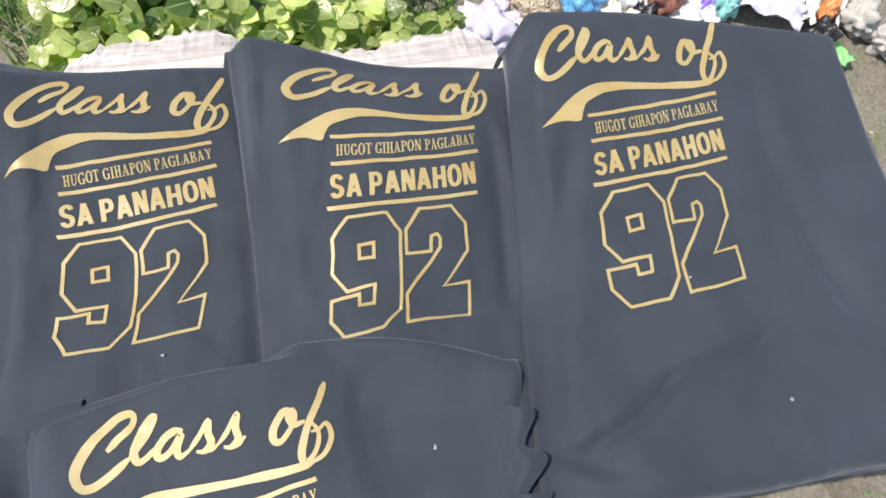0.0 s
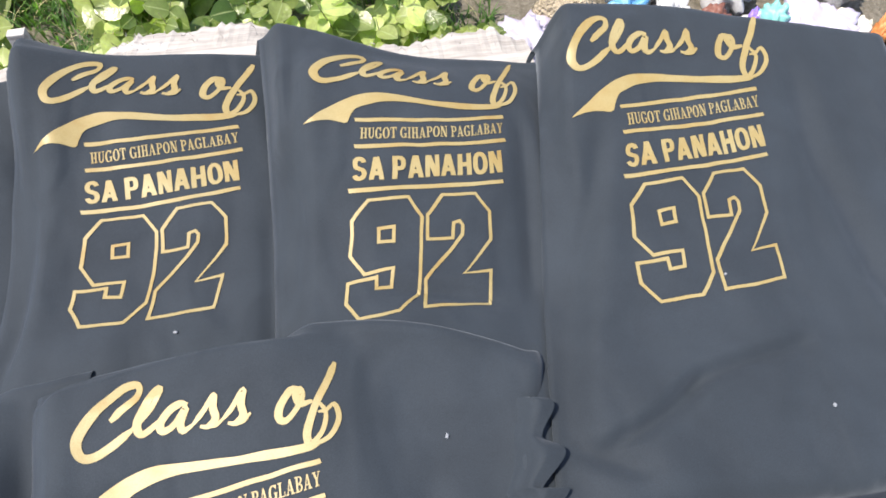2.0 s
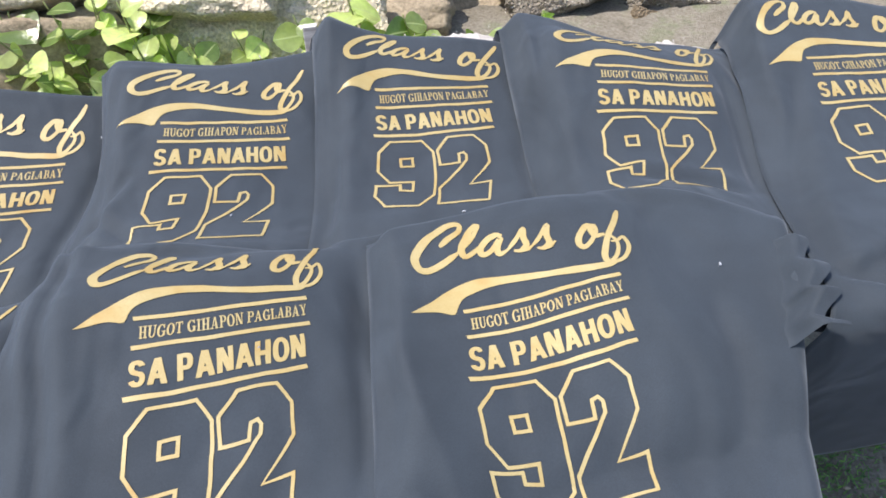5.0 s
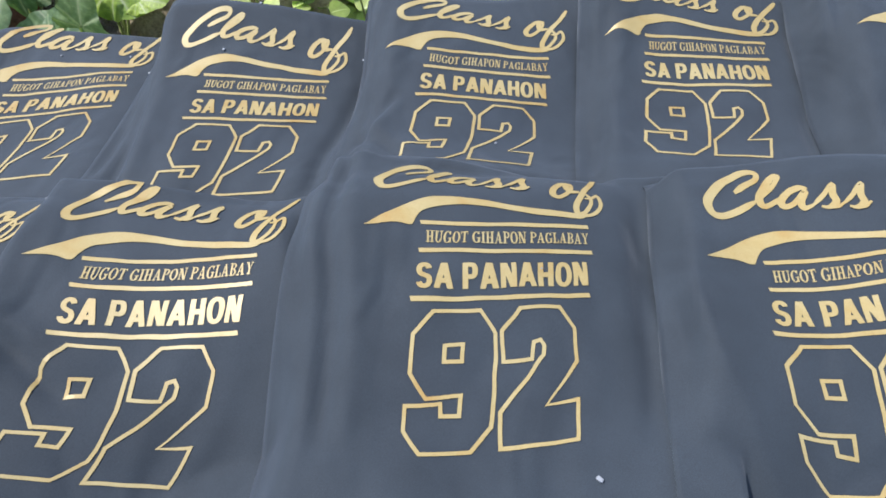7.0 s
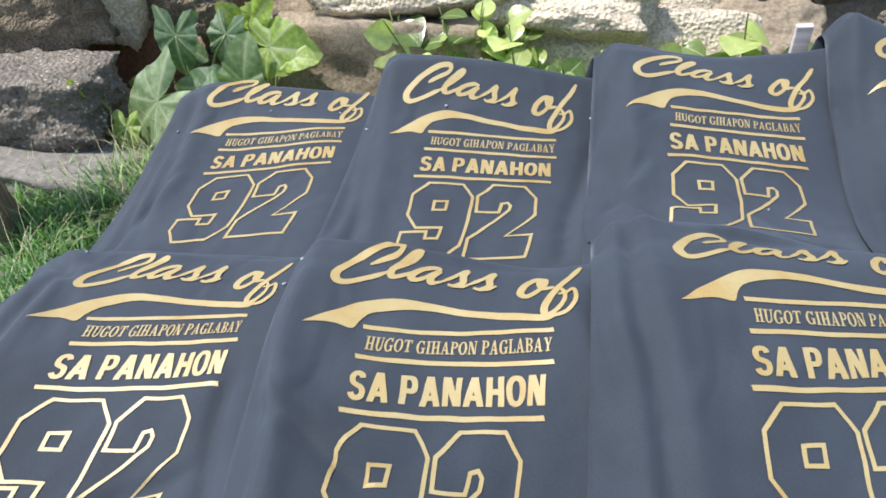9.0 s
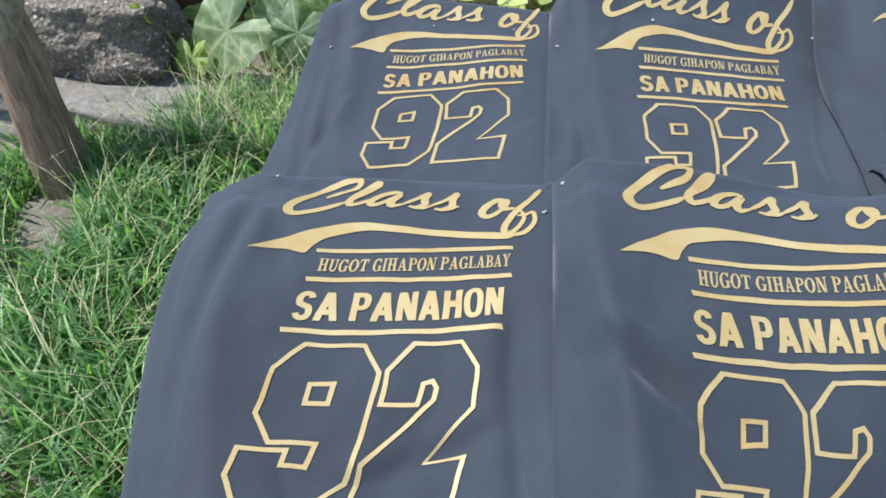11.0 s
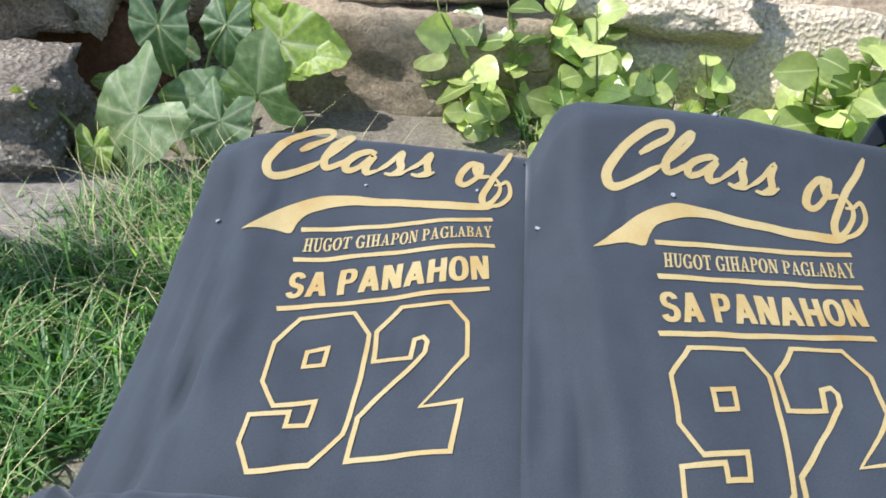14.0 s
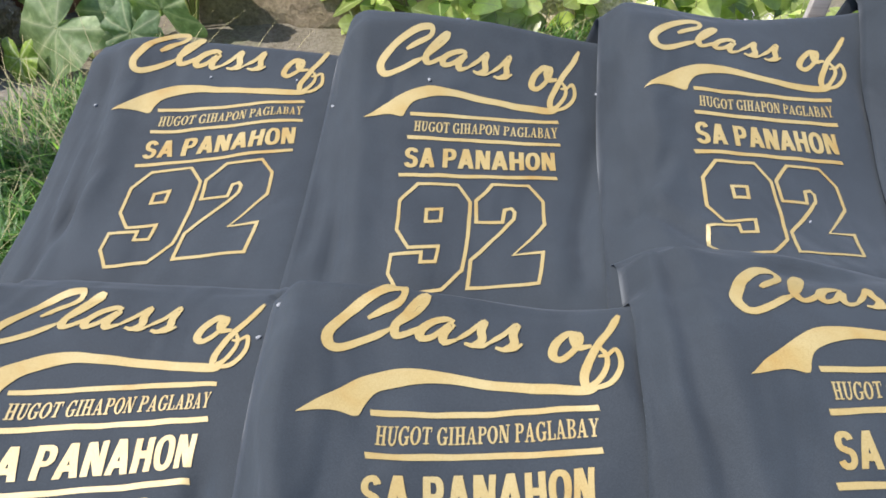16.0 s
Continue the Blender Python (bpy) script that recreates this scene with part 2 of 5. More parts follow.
def wall_y(x):
    return 1.55 + 0.06 * x


def lean(x):
    """How far the wall falls back over its height: the sunny stretch slopes more."""
    return 0.95 + 1.0 * smooth01((x + 1.15) / 0.35)


def build_wall():
    bm = bmesh.new()
    n, m = 260, 64
    grid = []
    for j in range(m + 1):
        row_ = []
        for i in range(n + 1):
            x, s = -4.0 + 8.0 * i / n, j / m
            z = -0.1 + 1.9 * s
            lump = noise.noise((x * 2.6, z * 3.4, 1.0))
            crack = max(0.0, 1 - abs(noise.noise((x * 3.7 + 3, z * 5.5, 8.0))) / 0.06)
            y = wall_y(x) + 0.01 + lean(x) * s + 0.07 * lump + 0.035 * noise.noise((x * 8, z * 9, 5.0)) + 0.016 * noise.noise((x * 24, z * 24, 2.0)) + 0.03 * crack
            row_.append(bm.verts.new((x, y, z)))
        grid.append(row_)
    for a, b in zip(grid, grid[1:]):
        for i in range(n):
            f = bm.faces.new((a[i], a[i + 1], b[i + 1], b[i]))
            # pale concrete for the sunlit stretch, dark mortar for the shaded ones, painted by place
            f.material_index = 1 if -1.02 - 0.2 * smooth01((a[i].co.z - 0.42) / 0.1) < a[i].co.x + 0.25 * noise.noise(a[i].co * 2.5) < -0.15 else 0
    top = grid[-1]
    far = [bm.verts.new((v.co.x, v.co.y + 0.5, v.co.z + 0.02)) for v in top]
    low = [bm.verts.new((v.co.x, v.co.y, -0.2)) for v in far]
    for i in range(n):
        bm.faces.new((top[i], top[i + 1], far[i + 1], far[i]))
        bm.faces.new((far[i], far[i + 1], low[i + 1], low[i]))
    wall = tagged(new("wall_north", mesh_from("wall_north", bm, DARKWALL)), "old retaining wall of mortared rubble stones", "wall", kind="structure")
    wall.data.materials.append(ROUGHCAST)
    # light painted by material: pale stones in the sun, brown ones in the shade
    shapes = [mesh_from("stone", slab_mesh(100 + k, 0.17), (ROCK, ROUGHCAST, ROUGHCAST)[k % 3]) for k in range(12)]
    brown_shaded = [mesh_from("stone", slab_mesh(130 + k, 0.17), (DARKROCK, DARKWALL, PEBBLED)[k % 3]) for k in range(6)]
    rnd = random.Random(4)
    z = -0.05
    while z < 1.5:
        h = rnd.uniform(0.15, 0.24)
        x = -3.2 + rnd.uniform(0, 0.4)
        while x < 3.2:
            w = h * rnd.uniform(0.8, 2.6)
            if (-2.16 < x + w / 2 < -1.74 and z < 0.42) or rnd.random() < 0.16:
                x += w
                continue
            # brown rock at the left; the brown right end stands in for shade
            ob = new("stone", rnd.choice(brown_shaded if x < -1.05 - 0.2 * (z > 0.4) or x > -0.25 else shapes))
            ob.parent = wall
            s = (z + 0.1) / 1.9
            k = rnd.uniform(0.82, 1.25)
            ob.location = (x + w / 2, wall_y(x) + 0.09 + lean(x) * s + rnd.uniform(-0.03, 0.05), z + h / 2 + rnd.uniform(-0.05, 0.05))
            ob.scale = (w * 0.50 * k, 0.14, h * 0.56 * k)
            ob.rotation_euler = (radians(-28 - 22 * smooth01((x + 1.15) / 0.35) + rnd.uniform(-10, 10)), rnd.uniform(-0.26, 0.26), rnd.uniform(-0.2, 0.2))
            x += w
        z += h
    return wall


build_wall()


# ---------------------------------------------------------------- trestles under the shirts
def build_trestle(x0, x1, y0, y1, label):
    t = thing("trestle_table", label, "table", ((x0 + x1) / 2, (y0 + y1) / 2, 0))
    cx, cy = t.location.x, t.location.y
    n = max(2, round((y1 - y0) / 0.17))
    w = (y1 - y0) / n
    for i in range(n):
        bm = bmesh.new()
        box(bm, x0 - cx, x1 - cx, y0 - cy + i * w + 0.003, y0 - cy + (i + 1) * w - 0.003, 0.665, 0.69, 0.003)
        part("plank", bm, WOOD, t, smooth=False)
    for x in (x0 + 0.12, x1 - 0.12):
        bm = bmesh.new()
        box(bm, x - 0.03 - cx, x + 0.03 - cx, y0 + 0.03 - cy, y1 - 0.03 - cy, 0.60, 0.664, 0.004)
        part("bearer", bm, WOOD, t, smooth=False)
        for y in (y0 + 0.25, y1 - 0.08):
            bm = bmesh.new()
            box(bm, x - 0.03 - cx, x + 0.03 - cx, y - 0.03 - cy, y + 0.03 - cy, ground_z(x, y) - 0.06, 0.60, 0.004)
            part("leg", bm, WOOD, t, smooth=False)
    return t


build_trestle(-1.02, 1.36, -0.17, 0.50, "low grey plank table covered with laid-out shirts")
build_trestle(-0.96, 0.52, -0.84, -0.19, "low grey plank table under the front shirts")

# ---------------------------------------------------------------- shirts
# o, u, v: the print's origin and axes on the plan; wx, wy: how the print is pulled out of true; z: the lie's height and curves; l, r: side edges at top and bottom;
# t: top edge at left, middle and right; b: lower edge; d: depth and place of the dip behind the lettering
BACK = [
    dict(o=(-0.9991, 0.2044), u=(0.956, 0.271), v=(-0.324, 0.888), wx=(-0.0034, -0.0008, 0.0007, -0.0162, 0.0020, -0.0021, 0.0186), wy=(-0.0036, -0.0002, 0.0023, -0.0110, 0.0061, -0.0055, 0.0100), z=(0.0045, -0.0028, 0.0160, 0.0006, -0.0063, 0.0107, 0.0117, -0.0091, 0.0030, -0.0080),
         l=(-1.048, -1.045), r=(-0.63, -0.60), t=(0.362, 0.388, 0.398), b=-0.14, d=(0.0, 0.2), left=0.15),
    dict(o=(-0.6289, 0.2052), u=(0.948, 0.200), v=(-0.280, 0.915), wx=(0.0029, -0.0064, 0.0045, -0.0066, -0.0034, -0.0008, 0.0177), wy=(0.0028, -0.0083, -0.0070, 0.0006, -0.0011, 0.0039, -0.0050), z=(0.0008, -0.0291, 0.0317, -0.0006, -0.0034, 0.0304, -0.0082, 0.0095, 0.0171, 0.0084),
         l=(-0.692, -0.668), r=(-0.24, -0.23), t=(0.377, 0.382, 0.394), b=-0.14, d=(0.0, 0.15)),
    dict(o=(-0.2458, 0.2556), u=(0.939, 0.209), v=(-0.261, 0.900), wx=(0.0001, -0.0092, 0.0024, -0.0023, -0.0026, 0.0015, 0.0169), wy=(0.0046, -0.0092, -0.0082, -0.0031, 0.0040, 0.0022, -0.0067), z=(0.0109, -0.0371, 0.0518, -0.0030, 0.0125, 0.0268, 0.0077, -0.0030, -0.0118, 0.0101),
         l=(-0.298, -0.295), r=(0.14, 0.14), t=(0.415, 0.448, 0.46), b=-0.14, d=(0.010, 0.18)),
    dict(o=(0.1126, 0.3275), u=(0.954, 0.172), v=(-0.284, 0.858), wx=(0.0061, -0.0087, -0.0043, 0.0019, 0.0031, -0.0112, 0.0240), wy=(0.0071, 0.0025, -0.0158, -0.0078, -0.0019, -0.0006, -0.0015), z=(0.0005, -0.0188, 0.0590, -0.0012, -0.0140, 0.0341, -0.0004, -0.0122, 0.0032, 0.0009),
         l=(0.078, 0.07), r=(0.50, 0.50), t=(0.485, 0.485, 0.495), b=-0.14, d=(0.030, 0.17)),
    dict(o=(0.5021, 0.2967), u=(0.971, 0.055), v=(-0.138, 0.884), wx=(-0.0003, -0.0030, -0.0019, -0.0016, -0.0005, -0.0009, 0.0095), wy=(0.0113, -0.0043, -0.0062, 0.0019, 0.0116, 0.0049, 0.0046), z=(0.0385, -0.0287, 0.0598, -0.0120, -0.0019, -0.0019, 0.0011, -0.0141, -0.0240, 0.0093),
         l=(0.435, 0.44), r=(0.92, 0.835), t=(0.51, 0.458, 0.455), b=-0.185, d=(0.015, 0.17), front=0.10),
    dict(o=(0.8754, 0.2801), u=(0.980, 0.119), v=(-0.184, 0.928), wx=(0.0017, -0.0056, -0.0060, 0.0032, 0.0026, -0.0031, 0.0022), wy=(0.0059, -0.0034, -0.0053, -0.0017, -0.0030, 0.0035, 0.0031), z=(0.0287, -0.0186, 0.0487, -0.0021, -0.0002, 0.0142, -0.0033, -0.0016, -0.0006, 0.0063),
         l=(0.858, 0.757), r=(1.372, 1.398), t=(0.465, 0.440, 0.396), b=-0.205, d=(0.0, 0.2), front=0.42, right=0.12, rise=0.60),
]
FRONT = [
    dict(o=(-0.9674, -0.2579), u=(0.955, 0.185), v=(-0.258, 0.875), wx=(-0.0121, -0.0042, -0.0004, -0.0113, 0.0039, 0.0009, 0.0164), wy=(-0.0070, -0.0055, 0.0072, -0.0053, -0.0039, -0.0004, -0.0002), z=(0.0016, -0.0037, 0.0428, 0.0200, -0.0045, -0.0237, -0.0062, 0.0038, -0.0146, -0.0015),
         l=(-1.085, -0.935), r=(-0.60, -0.56), t=(-0.082, -0.075, -0.07), b=-0.80, d=(-0.010, 0.2), left=0.15, front=0.12),
    dict(o=(-0.5964, -0.2686), u=(0.954, 0.184), v=(-0.270, 0.831), wx=(-0.0039, 0.0031, -0.0061, -0.0100, 0.0046, -0.0072, 0.0258), wy=(-0.0034, -0.0066, 0.0114, -0.0070, 0.0044, -0.0018, 0.0036), z=(0.0139, -0.0217, 0.0732, 0.0231, 0.0095, -0.0344, -0.0038, -0.0155, -0.0182, 0.0069),
         l=(-0.662, -0.615), r=(-0.22, -0.19), t=(-0.085, -0.075, -0.065), b=-0.80, d=(-0.014, 0.15), front=0.12),
    dict(o=(-0.1860, -0.1981), u=(0.931, 0.251), v=(-0.279, 0.844), wx=(-0.0062, 0.0013, -0.0030, -0.0087, 0.0021, -0.0023, 0.0085), wy=(0.0050, -0.0092, -0.0031, -0.0048, 0.0018, 0.0006, 0.0076), z=(0.0192, -0.0291, 0.0679, -0.0047, -0.0057, -0.0057, -0.0110, 0.0046, -0.0259, 0.0019),
         l=(-0.285, -0.262), r=(0.22, 0.22), t=(0.0, -0.012, 0.01), b=-0.80, d=(0.018, 0.18), front=0.12),
    dict(o=(0.2121, -0.1894), u=(0.988, 0.166), v=(-0.279, 0.840), wx=(0.0023, -0.0028, 0.0086, -0.0067, -0.0009, -0.0042, 0.0106), wy=(0.0077, -0.0055, 0.0036, -0.0088, 0.0022, -0.0013, 0.0057), z=(-0.0069, 0.0140, 0.0469, 0.0104, 0.0029, -0.0206, -0.0058, -0.0045, 0.0145, -0.0162),
         l=(0.162, 0.160), r=(0.775, 0.55), t=(-0.018, 0.026, -0.035), b=-0.80, d=(0.0, 0.2), right=0.30, front=0.12),
]


def plan_to_print(s, x, y):
    (a, c), (b, d) = s["u"], s["v"]
    dx, dy = x - s["o"][0], y - s["o"][1]
    k = a * d - b * c
    return (d * dx - b * dy) / k, (-c * dx + a * dy) / k


def print_to_plan(s, X, Y):
    a, b = (X - 0.17) / 0.17, (Y + 0.08) / 0.2
    pull = (a * a, a * b, b * b, a ** 3, a * a * b, a * b * b, b ** 3)
    X, Y = X + sum(p * w for p, w in zip(pull, s["wx"])), Y + sum(p * w for p, w in zip(pull, s["wy"]))
    return s["o"][0] + X * s["u"][0] + Y * s["v"][0], s["o"][1] + X * s["u"][1] + Y * s["v"][1]


def side(s, which, y):
    (top, low), t = s[which], (y - s["b"]) / (s["t"][1] - s["b"])
    return low + (top - low) * t


def top_edge(s, p):
    l, m, r = s["t"]
    return l * (1 - p) * (1 - 2 * p) + 4 * m * p * (1 - p) + r * p * (2 * p - 1)


def inside(s, x, y, grow=0.0):
    l, r = side(s, "l", y), side(s, "r", y)
    if not l - grow <= x <= r + grow:
        return False
    return s["b"] - grow <= y <= top_edge(s, (x - l) / (r - l)) + grow


def body_z(s, x, y):
    """The lie of a shirt before it meets its neighbours."""
    X, Y = plan_to_print(s, x, y)
    a, b = max(-1.15, min(1.25, (X - 0.17) / 0.17)), max(-1.15, min(1.12, (Y + 0.08) / 0.2))
    curve = (1, a, b, a * a, a * b, b * b, a * a * b, a * b * b, b ** 3, a ** 3)
    z = TOP + sum(p * k for p, k in zip(curve, s["z"]))
    depth, at = s["d"]
    up = max(0.0, Y - 0.025)
    z -= depth * min(1.6, (up / 0.11) ** 2) * math.exp(-((X - at) / 0.12) ** 2)
    if any(o["under"] is s for o in s["over"]):
        z -= 0.024 * smooth01((X - 0.325) / 0.05) * smooth01((s["t"][2] - y - 0.03) / 0.12)
    w = s["seed"] * 7.3
    out = smooth01(max(-X, X - 0.30, -0.28 - Y) / 0.06)
    soft = noise.noise((x * 3.2 + w, y * 3.2, w)) * (0.003 + 0.006 * out)
    crease = noise.noise((x * 9 + 4 * y + w, y * 3.5, 2 * w)) * (0.0029 + 0.0028 * out)
    fine = noise.noise((x * 26 + w, y * 14, w)) * 0.0008
    return z + soft + crease + fine + sum(fold_z(f, x, y) for f in FOLDS[s["seed"]])


def fold_z(fold, x, y):
    """A soft groove with a raised lip along a line on the plan."""
    (p, q), depth, wide = fold
    d = Vector((q[0] - p[0], q[1] - p[1]))
    e = Vector((x - p[0], y - p[1]))
    t = e.dot(d) / d.length_squared
    if t < -0.3 or t > 1.3:
        return 0.0
    across = (d.x * e.y - d.y * e.x) / d.length + 0.012 * noise.noise((x * 7, y * 7, wide * 99))
    k = across / wide
    if abs(k) > 4:
        return 0.0
    ends = smooth01((t + 0.3) / 0.4) * smooth01((1.3 - t) / 0.4)
    return depth * ends * (-math.exp(-k * k) + 0.35 * math.exp(-((k - 1.9) / 1.3) ** 2))


# grooves in each shirt: ends on the plan, depth, half width; front row first
FOLDS = {
    1: [(((-1.00, -0.20), (-0.98, -0.45)), 0.0111, 0.014), (((-1.05, -0.10), (-0.98, -0.16)), 0.0080, 0.011), (((-0.80, -0.46), (-0.70, -0.40)), 0.0060, 0.009), (((-0.68, -0.30), (-0.66, -0.50)), 0.0088, 0.012)],
    2: [(((-0.63, -0.30), (-0.60, -0.52)), 0.0155, 0.014), (((-0.64, -0.33), (-0.55, -0.37)), 0.0090, 0.009), (((-0.27, -0.16), (-0.23, -0.32)), 0.0088, 0.013), (((-0.60, -0.36), (-0.50, -0.40)), 0.0088, 0.010)],
    3: [(((-0.25, 0.00), (-0.23, -0.20)), 0.0133, 0.013), (((-0.22, -0.22), (-0.20, -0.42)), 0.0133, 0.014), (((0.15, -0.10), (0.15, -0.34)), 0.0088, 0.012)],
    4: [(((0.19, -0.10), (0.18, -0.34)), 0.0088, 0.013), (((0.62, -0.20), (0.60, -0.44)), 0.0088, 0.02)],
    5: [(((-1.04, 0.26), (-1.00, -0.02)), 0.0075, 0.009), (((-0.97, 0.10), (-1.00, -0.08)), 0.0060, 0.008), (((-1.02, 0.30), (-0.98, 0.03)), 0.0133, 0.014), (((-0.66, 0.22), (-0.66, 0.02)), 0.0088, 0.012)],
    6: [(((-0.64, 0.17), (-0.62, -0.03)), 0.0133, 0.014), (((-0.66, 0.36), (-0.65, 0.20)), 0.0088, 0.012), (((-0.30, 0.22), (-0.32, 0.02)), 0.0111, 0.012)],
    7: [(((-0.25, 0.34), (-0.25, 0.08)), 0.0111, 0.014), (((-0.26, 0.10), (-0.18, 0.02)), 0.0080, 0.010), (((-0.22, 0.16), (-0.27, 0.06)), 0.0070, 0.009), (((0.10, 0.30), (0.10, 0.06)), 0.0088, 0.013)],
    8: [(((0.12, 0.36), (0.10, 0.06)), 0.0133, 0.016), (((0.44, 0.22), (0.44, 0.05)), 0.0088, 0.014)],
    9: [(((0.49, 0.40), (0.47, 0.12)), 0.0133, 0.016), (((0.80, 0.30), (0.79, 0.08)), 0.0111, 0.014), (((0.60, 0.08), (0.74, 0.05)), 0.0088, 0.013)],
    10: [(((0.90, 0.22), (0.79, -0.10)), 0.011, 0.018), (((0.84, -0.16), (0.95, -0.095)), 0.012, 0.010), (((0.95, -0.095), (1.10, -0.06)), 0.010, 0.010), (((0.86, -0.19), (0.80, -0.15)), 0.0133, 0.012), (((1.22, 0.30), (1.26, 0.0)), 0.0088, 0.02)],
}


ALL = FRONT + BACK
for k, s in enumerate(ALL):
    s["seed"], s["over"], s["under"] = k + 1, [], None
for row_ in (FRONT, BACK):
    for a, b in zip(row_, row_[1:]):
        a["over"].append(b)
        b["under"] = a
for s in BACK:
    s["over"] += FRONT


def lie_z(s, x, y, deep=True):
    """A shirt's height at a place: its own lie, its left edge lowered to what it lies on, and pressed under what lies on it."""
    z = body_z(s, x, y)
    e = x - side(s, "l", y)
    soft = 0.048 + 0.022 * smooth01((s["t"][0] - y - 0.18) / 0.12)
    if s["under"] is not None and e < soft:
        low = max(0.70, lie_z(s["under"], x, y, False) + 0.005)
        z = low + max(0.0, z - low) * smooth01((e + 0.006) / soft) if z > low else low
    elif s["under"] is None and e < 0.085:
        z -= 0.034 * max(0.0, 1 - e / 0.085) ** 2
    if s in FRONT:
        p = (x - side(s, "l", y)) / (side(s, "r", y) - side(s, "l", y))
        g = top_edge(s, max(0, min(1, p))) - y
        if g < 0.022:
            under = [lie_z(o, x, y, False) + 0.007 for o in BACK if inside(o, x, y)]
            rest = max(under) if under else z - 0.015
            z = rest + (z - rest) * smooth01((g + 0.004) / 0.022)
    for o in s["over"] if deep else ():
        if inside(o, x, y, 0.004):
            z = min(z, lie_z(o, x, y, False) - 0.006)
    return max(z, 0.697)


def bend(d, r):
    """How far out and down cloth goes that runs d past an edge of radius r."""
    q = r * radians(95)
    if d < q:
        return r * math.sin(d / r), r * (1 - math.cos(d / r))
    return r * math.sin(q / r) - (d - q) * 0.08, r * (1 - math.cos(q / r)) + (d - q) * 0.98


def cloth_mesh(s, step=0.0075):
    bm = bmesh.new()
    hl, hr, hf, ht = s.get("left", 0.0), s.get("right", 0.0), s.get("front", 0.0), (0.07 if s in BACK else 0.02)
    wide, long_ = s["r"][0] - s["l"][0], s["t"][1] - s["b"]
    # the hem runs unevenly
    us = [-hl + step * i for i in range(int((wide + hl + hr) / step) + 1)] + [wide + hr]
    vs = [-hf + step * i for i in range(int((long_ + hf + ht) / step) + 1)] + [long_ + ht]
    w = s["seed"] * 3.7
    grid = []
    for v in vs:
        line = []
        for u in us:
            p, q = max(0, min(1, u / wide)), max(0, min(1, v / long_))
            y = s["b"] + q * (top_edge(s, p) - s["b"])
            l, r = side(s, "l", y), side(s, "r", y)
            x = l + p * (r - l)
            z = lie_z(s, x, y)
            over_f = -v * (1.15 - s.get("rise", 0.45) * max(0, min(1, u / wide)) + 0.16 * noise.noise((u * 3.1 + w, 0.5, w)) + 0.03 * noise.noise((u * 9 + w, 1.5, w)))
            for over, axis, sign in ((-u, 0, -1), (u - wide, 0, 1), (over_f, 1, -1), (v - long_, 1, 1)):
                if over > 0:
                    out, down = bend(over, 0.022 if axis == 0 else 0.034 if sign < 0 else 0.012)
                    ripple = 0.010 * smooth01(over / 0.1) * noise.noise(((y if axis == 0 else x) * 9 + w, over * 2, w))
                    x, y = (x + sign * out + ripple, y) if axis == 0 else (x - 0.3 * over * (1 - p) ** 4, y + sign * out + ripple)
                    z -= down
            line.append(bm.verts.new((x, y, z)))
        grid.append(line)
    for a, b in zip(grid, grid[1:]):
        for i in range(len(us) - 1):
            bm.faces.new((a[i], a[i + 1], b[i + 1], b[i]))
    return bm


# the print, in millimetres from the tip of the swoosh
NINE = [(65, -116), (121, -116), (132, -146), (106, -256), (79, -281), (24, -281), (9, -254), (14, -227), (54, -226), (52, -240), (72, -241), (78, -218), (38, -219), (24, -191), (36, -144)]
NINE_EYE = [(70, -159), (91, -158), (86, -178), (66, -178)]
TWO = [(169, -115), (217, -116), (229, -145), (220, -188), (172, -237), (209, -236), (199, -282), (112, -281), (118, -240), (182, -177), (186, -164), (183, -157), (174, -159), (167, -181), (133, -180), (140, -144)]
RULES = [((74, 7), (296, 6)), ((64, -35), (287, -36)), ((41, -101), (263, -101))]
SWOOSH_TOP = [(0, 0), (31, 21), (61, 40), (89, 52), (114, 56), (151, 52), (204, 41), (261, 34), (300, 30)]
SWOOSH_LOW = [(0, 0), (25, 5), (43, 6), (61, 2), (69, 14), (80, 27), (96, 34), (122, 40), (155, 39), (237, 25), (286, 21), (300, 25)]
PEN = [
    ([(67, 114), (82, 125), (98, 135), (102, 145), (96, 151), (78, 147), (54, 129), (37, 109), (28, 92), (31, 78), (42, 75), (64, 84), (92, 100)], 9.5),
    ([(92, 100), (115, 120), (128, 137), (125, 142), (112, 129), (99, 107), (101, 94), (111, 96), (128, 107)], 7.5),
    ([(160, 115), (152, 118), (137, 113), (125, 101), (127, 92), (140, 96), (157, 112), (149, 97), (151, 88), (163, 91)], 7.5),
    ([(163, 91), (178, 103), (191, 116), (189, 103), (190, 91), (180, 84), (171, 87)], 7.0),
    ([(180, 83), (190, 83), (199, 88)], 6.0),
    ([(198, 87), (213, 98), (227, 113), (223, 98), (223, 85), (212, 78), (203, 81)], 7.0),
    ([(212, 77), (221, 78), (232, 85)], 6.0),
    ([(293, 99), (283, 99), (268, 84), (262, 69), (269, 63), (282, 71), (295, 86), (296, 97), (288, 92), (291, 79), (306, 79)], 7.5),
    ([(345, 122), (332, 102), (315, 82), (301, 62), (290, 43), (290, 30), (302, 35), (316, 52), (319, 65), (313, 77)], 7.0),
    ([(310, 64), (321, 65), (332, 71), (334, 57), (328, 44), (313, 31), (293, 26)], 5.0),
]
LIFT = 0.0012


def on_cloth(s, X, Y, lift=LIFT):
    # the knit pulls the print a little out of line
    w = s["seed"] * 5.1
    dx, dy = 1.3 * noise.noise((X / 30, Y / 30, w)), 1.7 * noise.noise((X / 34, Y / 24, w + 9))
    x, y = print_to_plan(s, (X + dx) / 1000, (Y + dy) / 1000)
    return x, y, lie_z(s, x, y) + lift


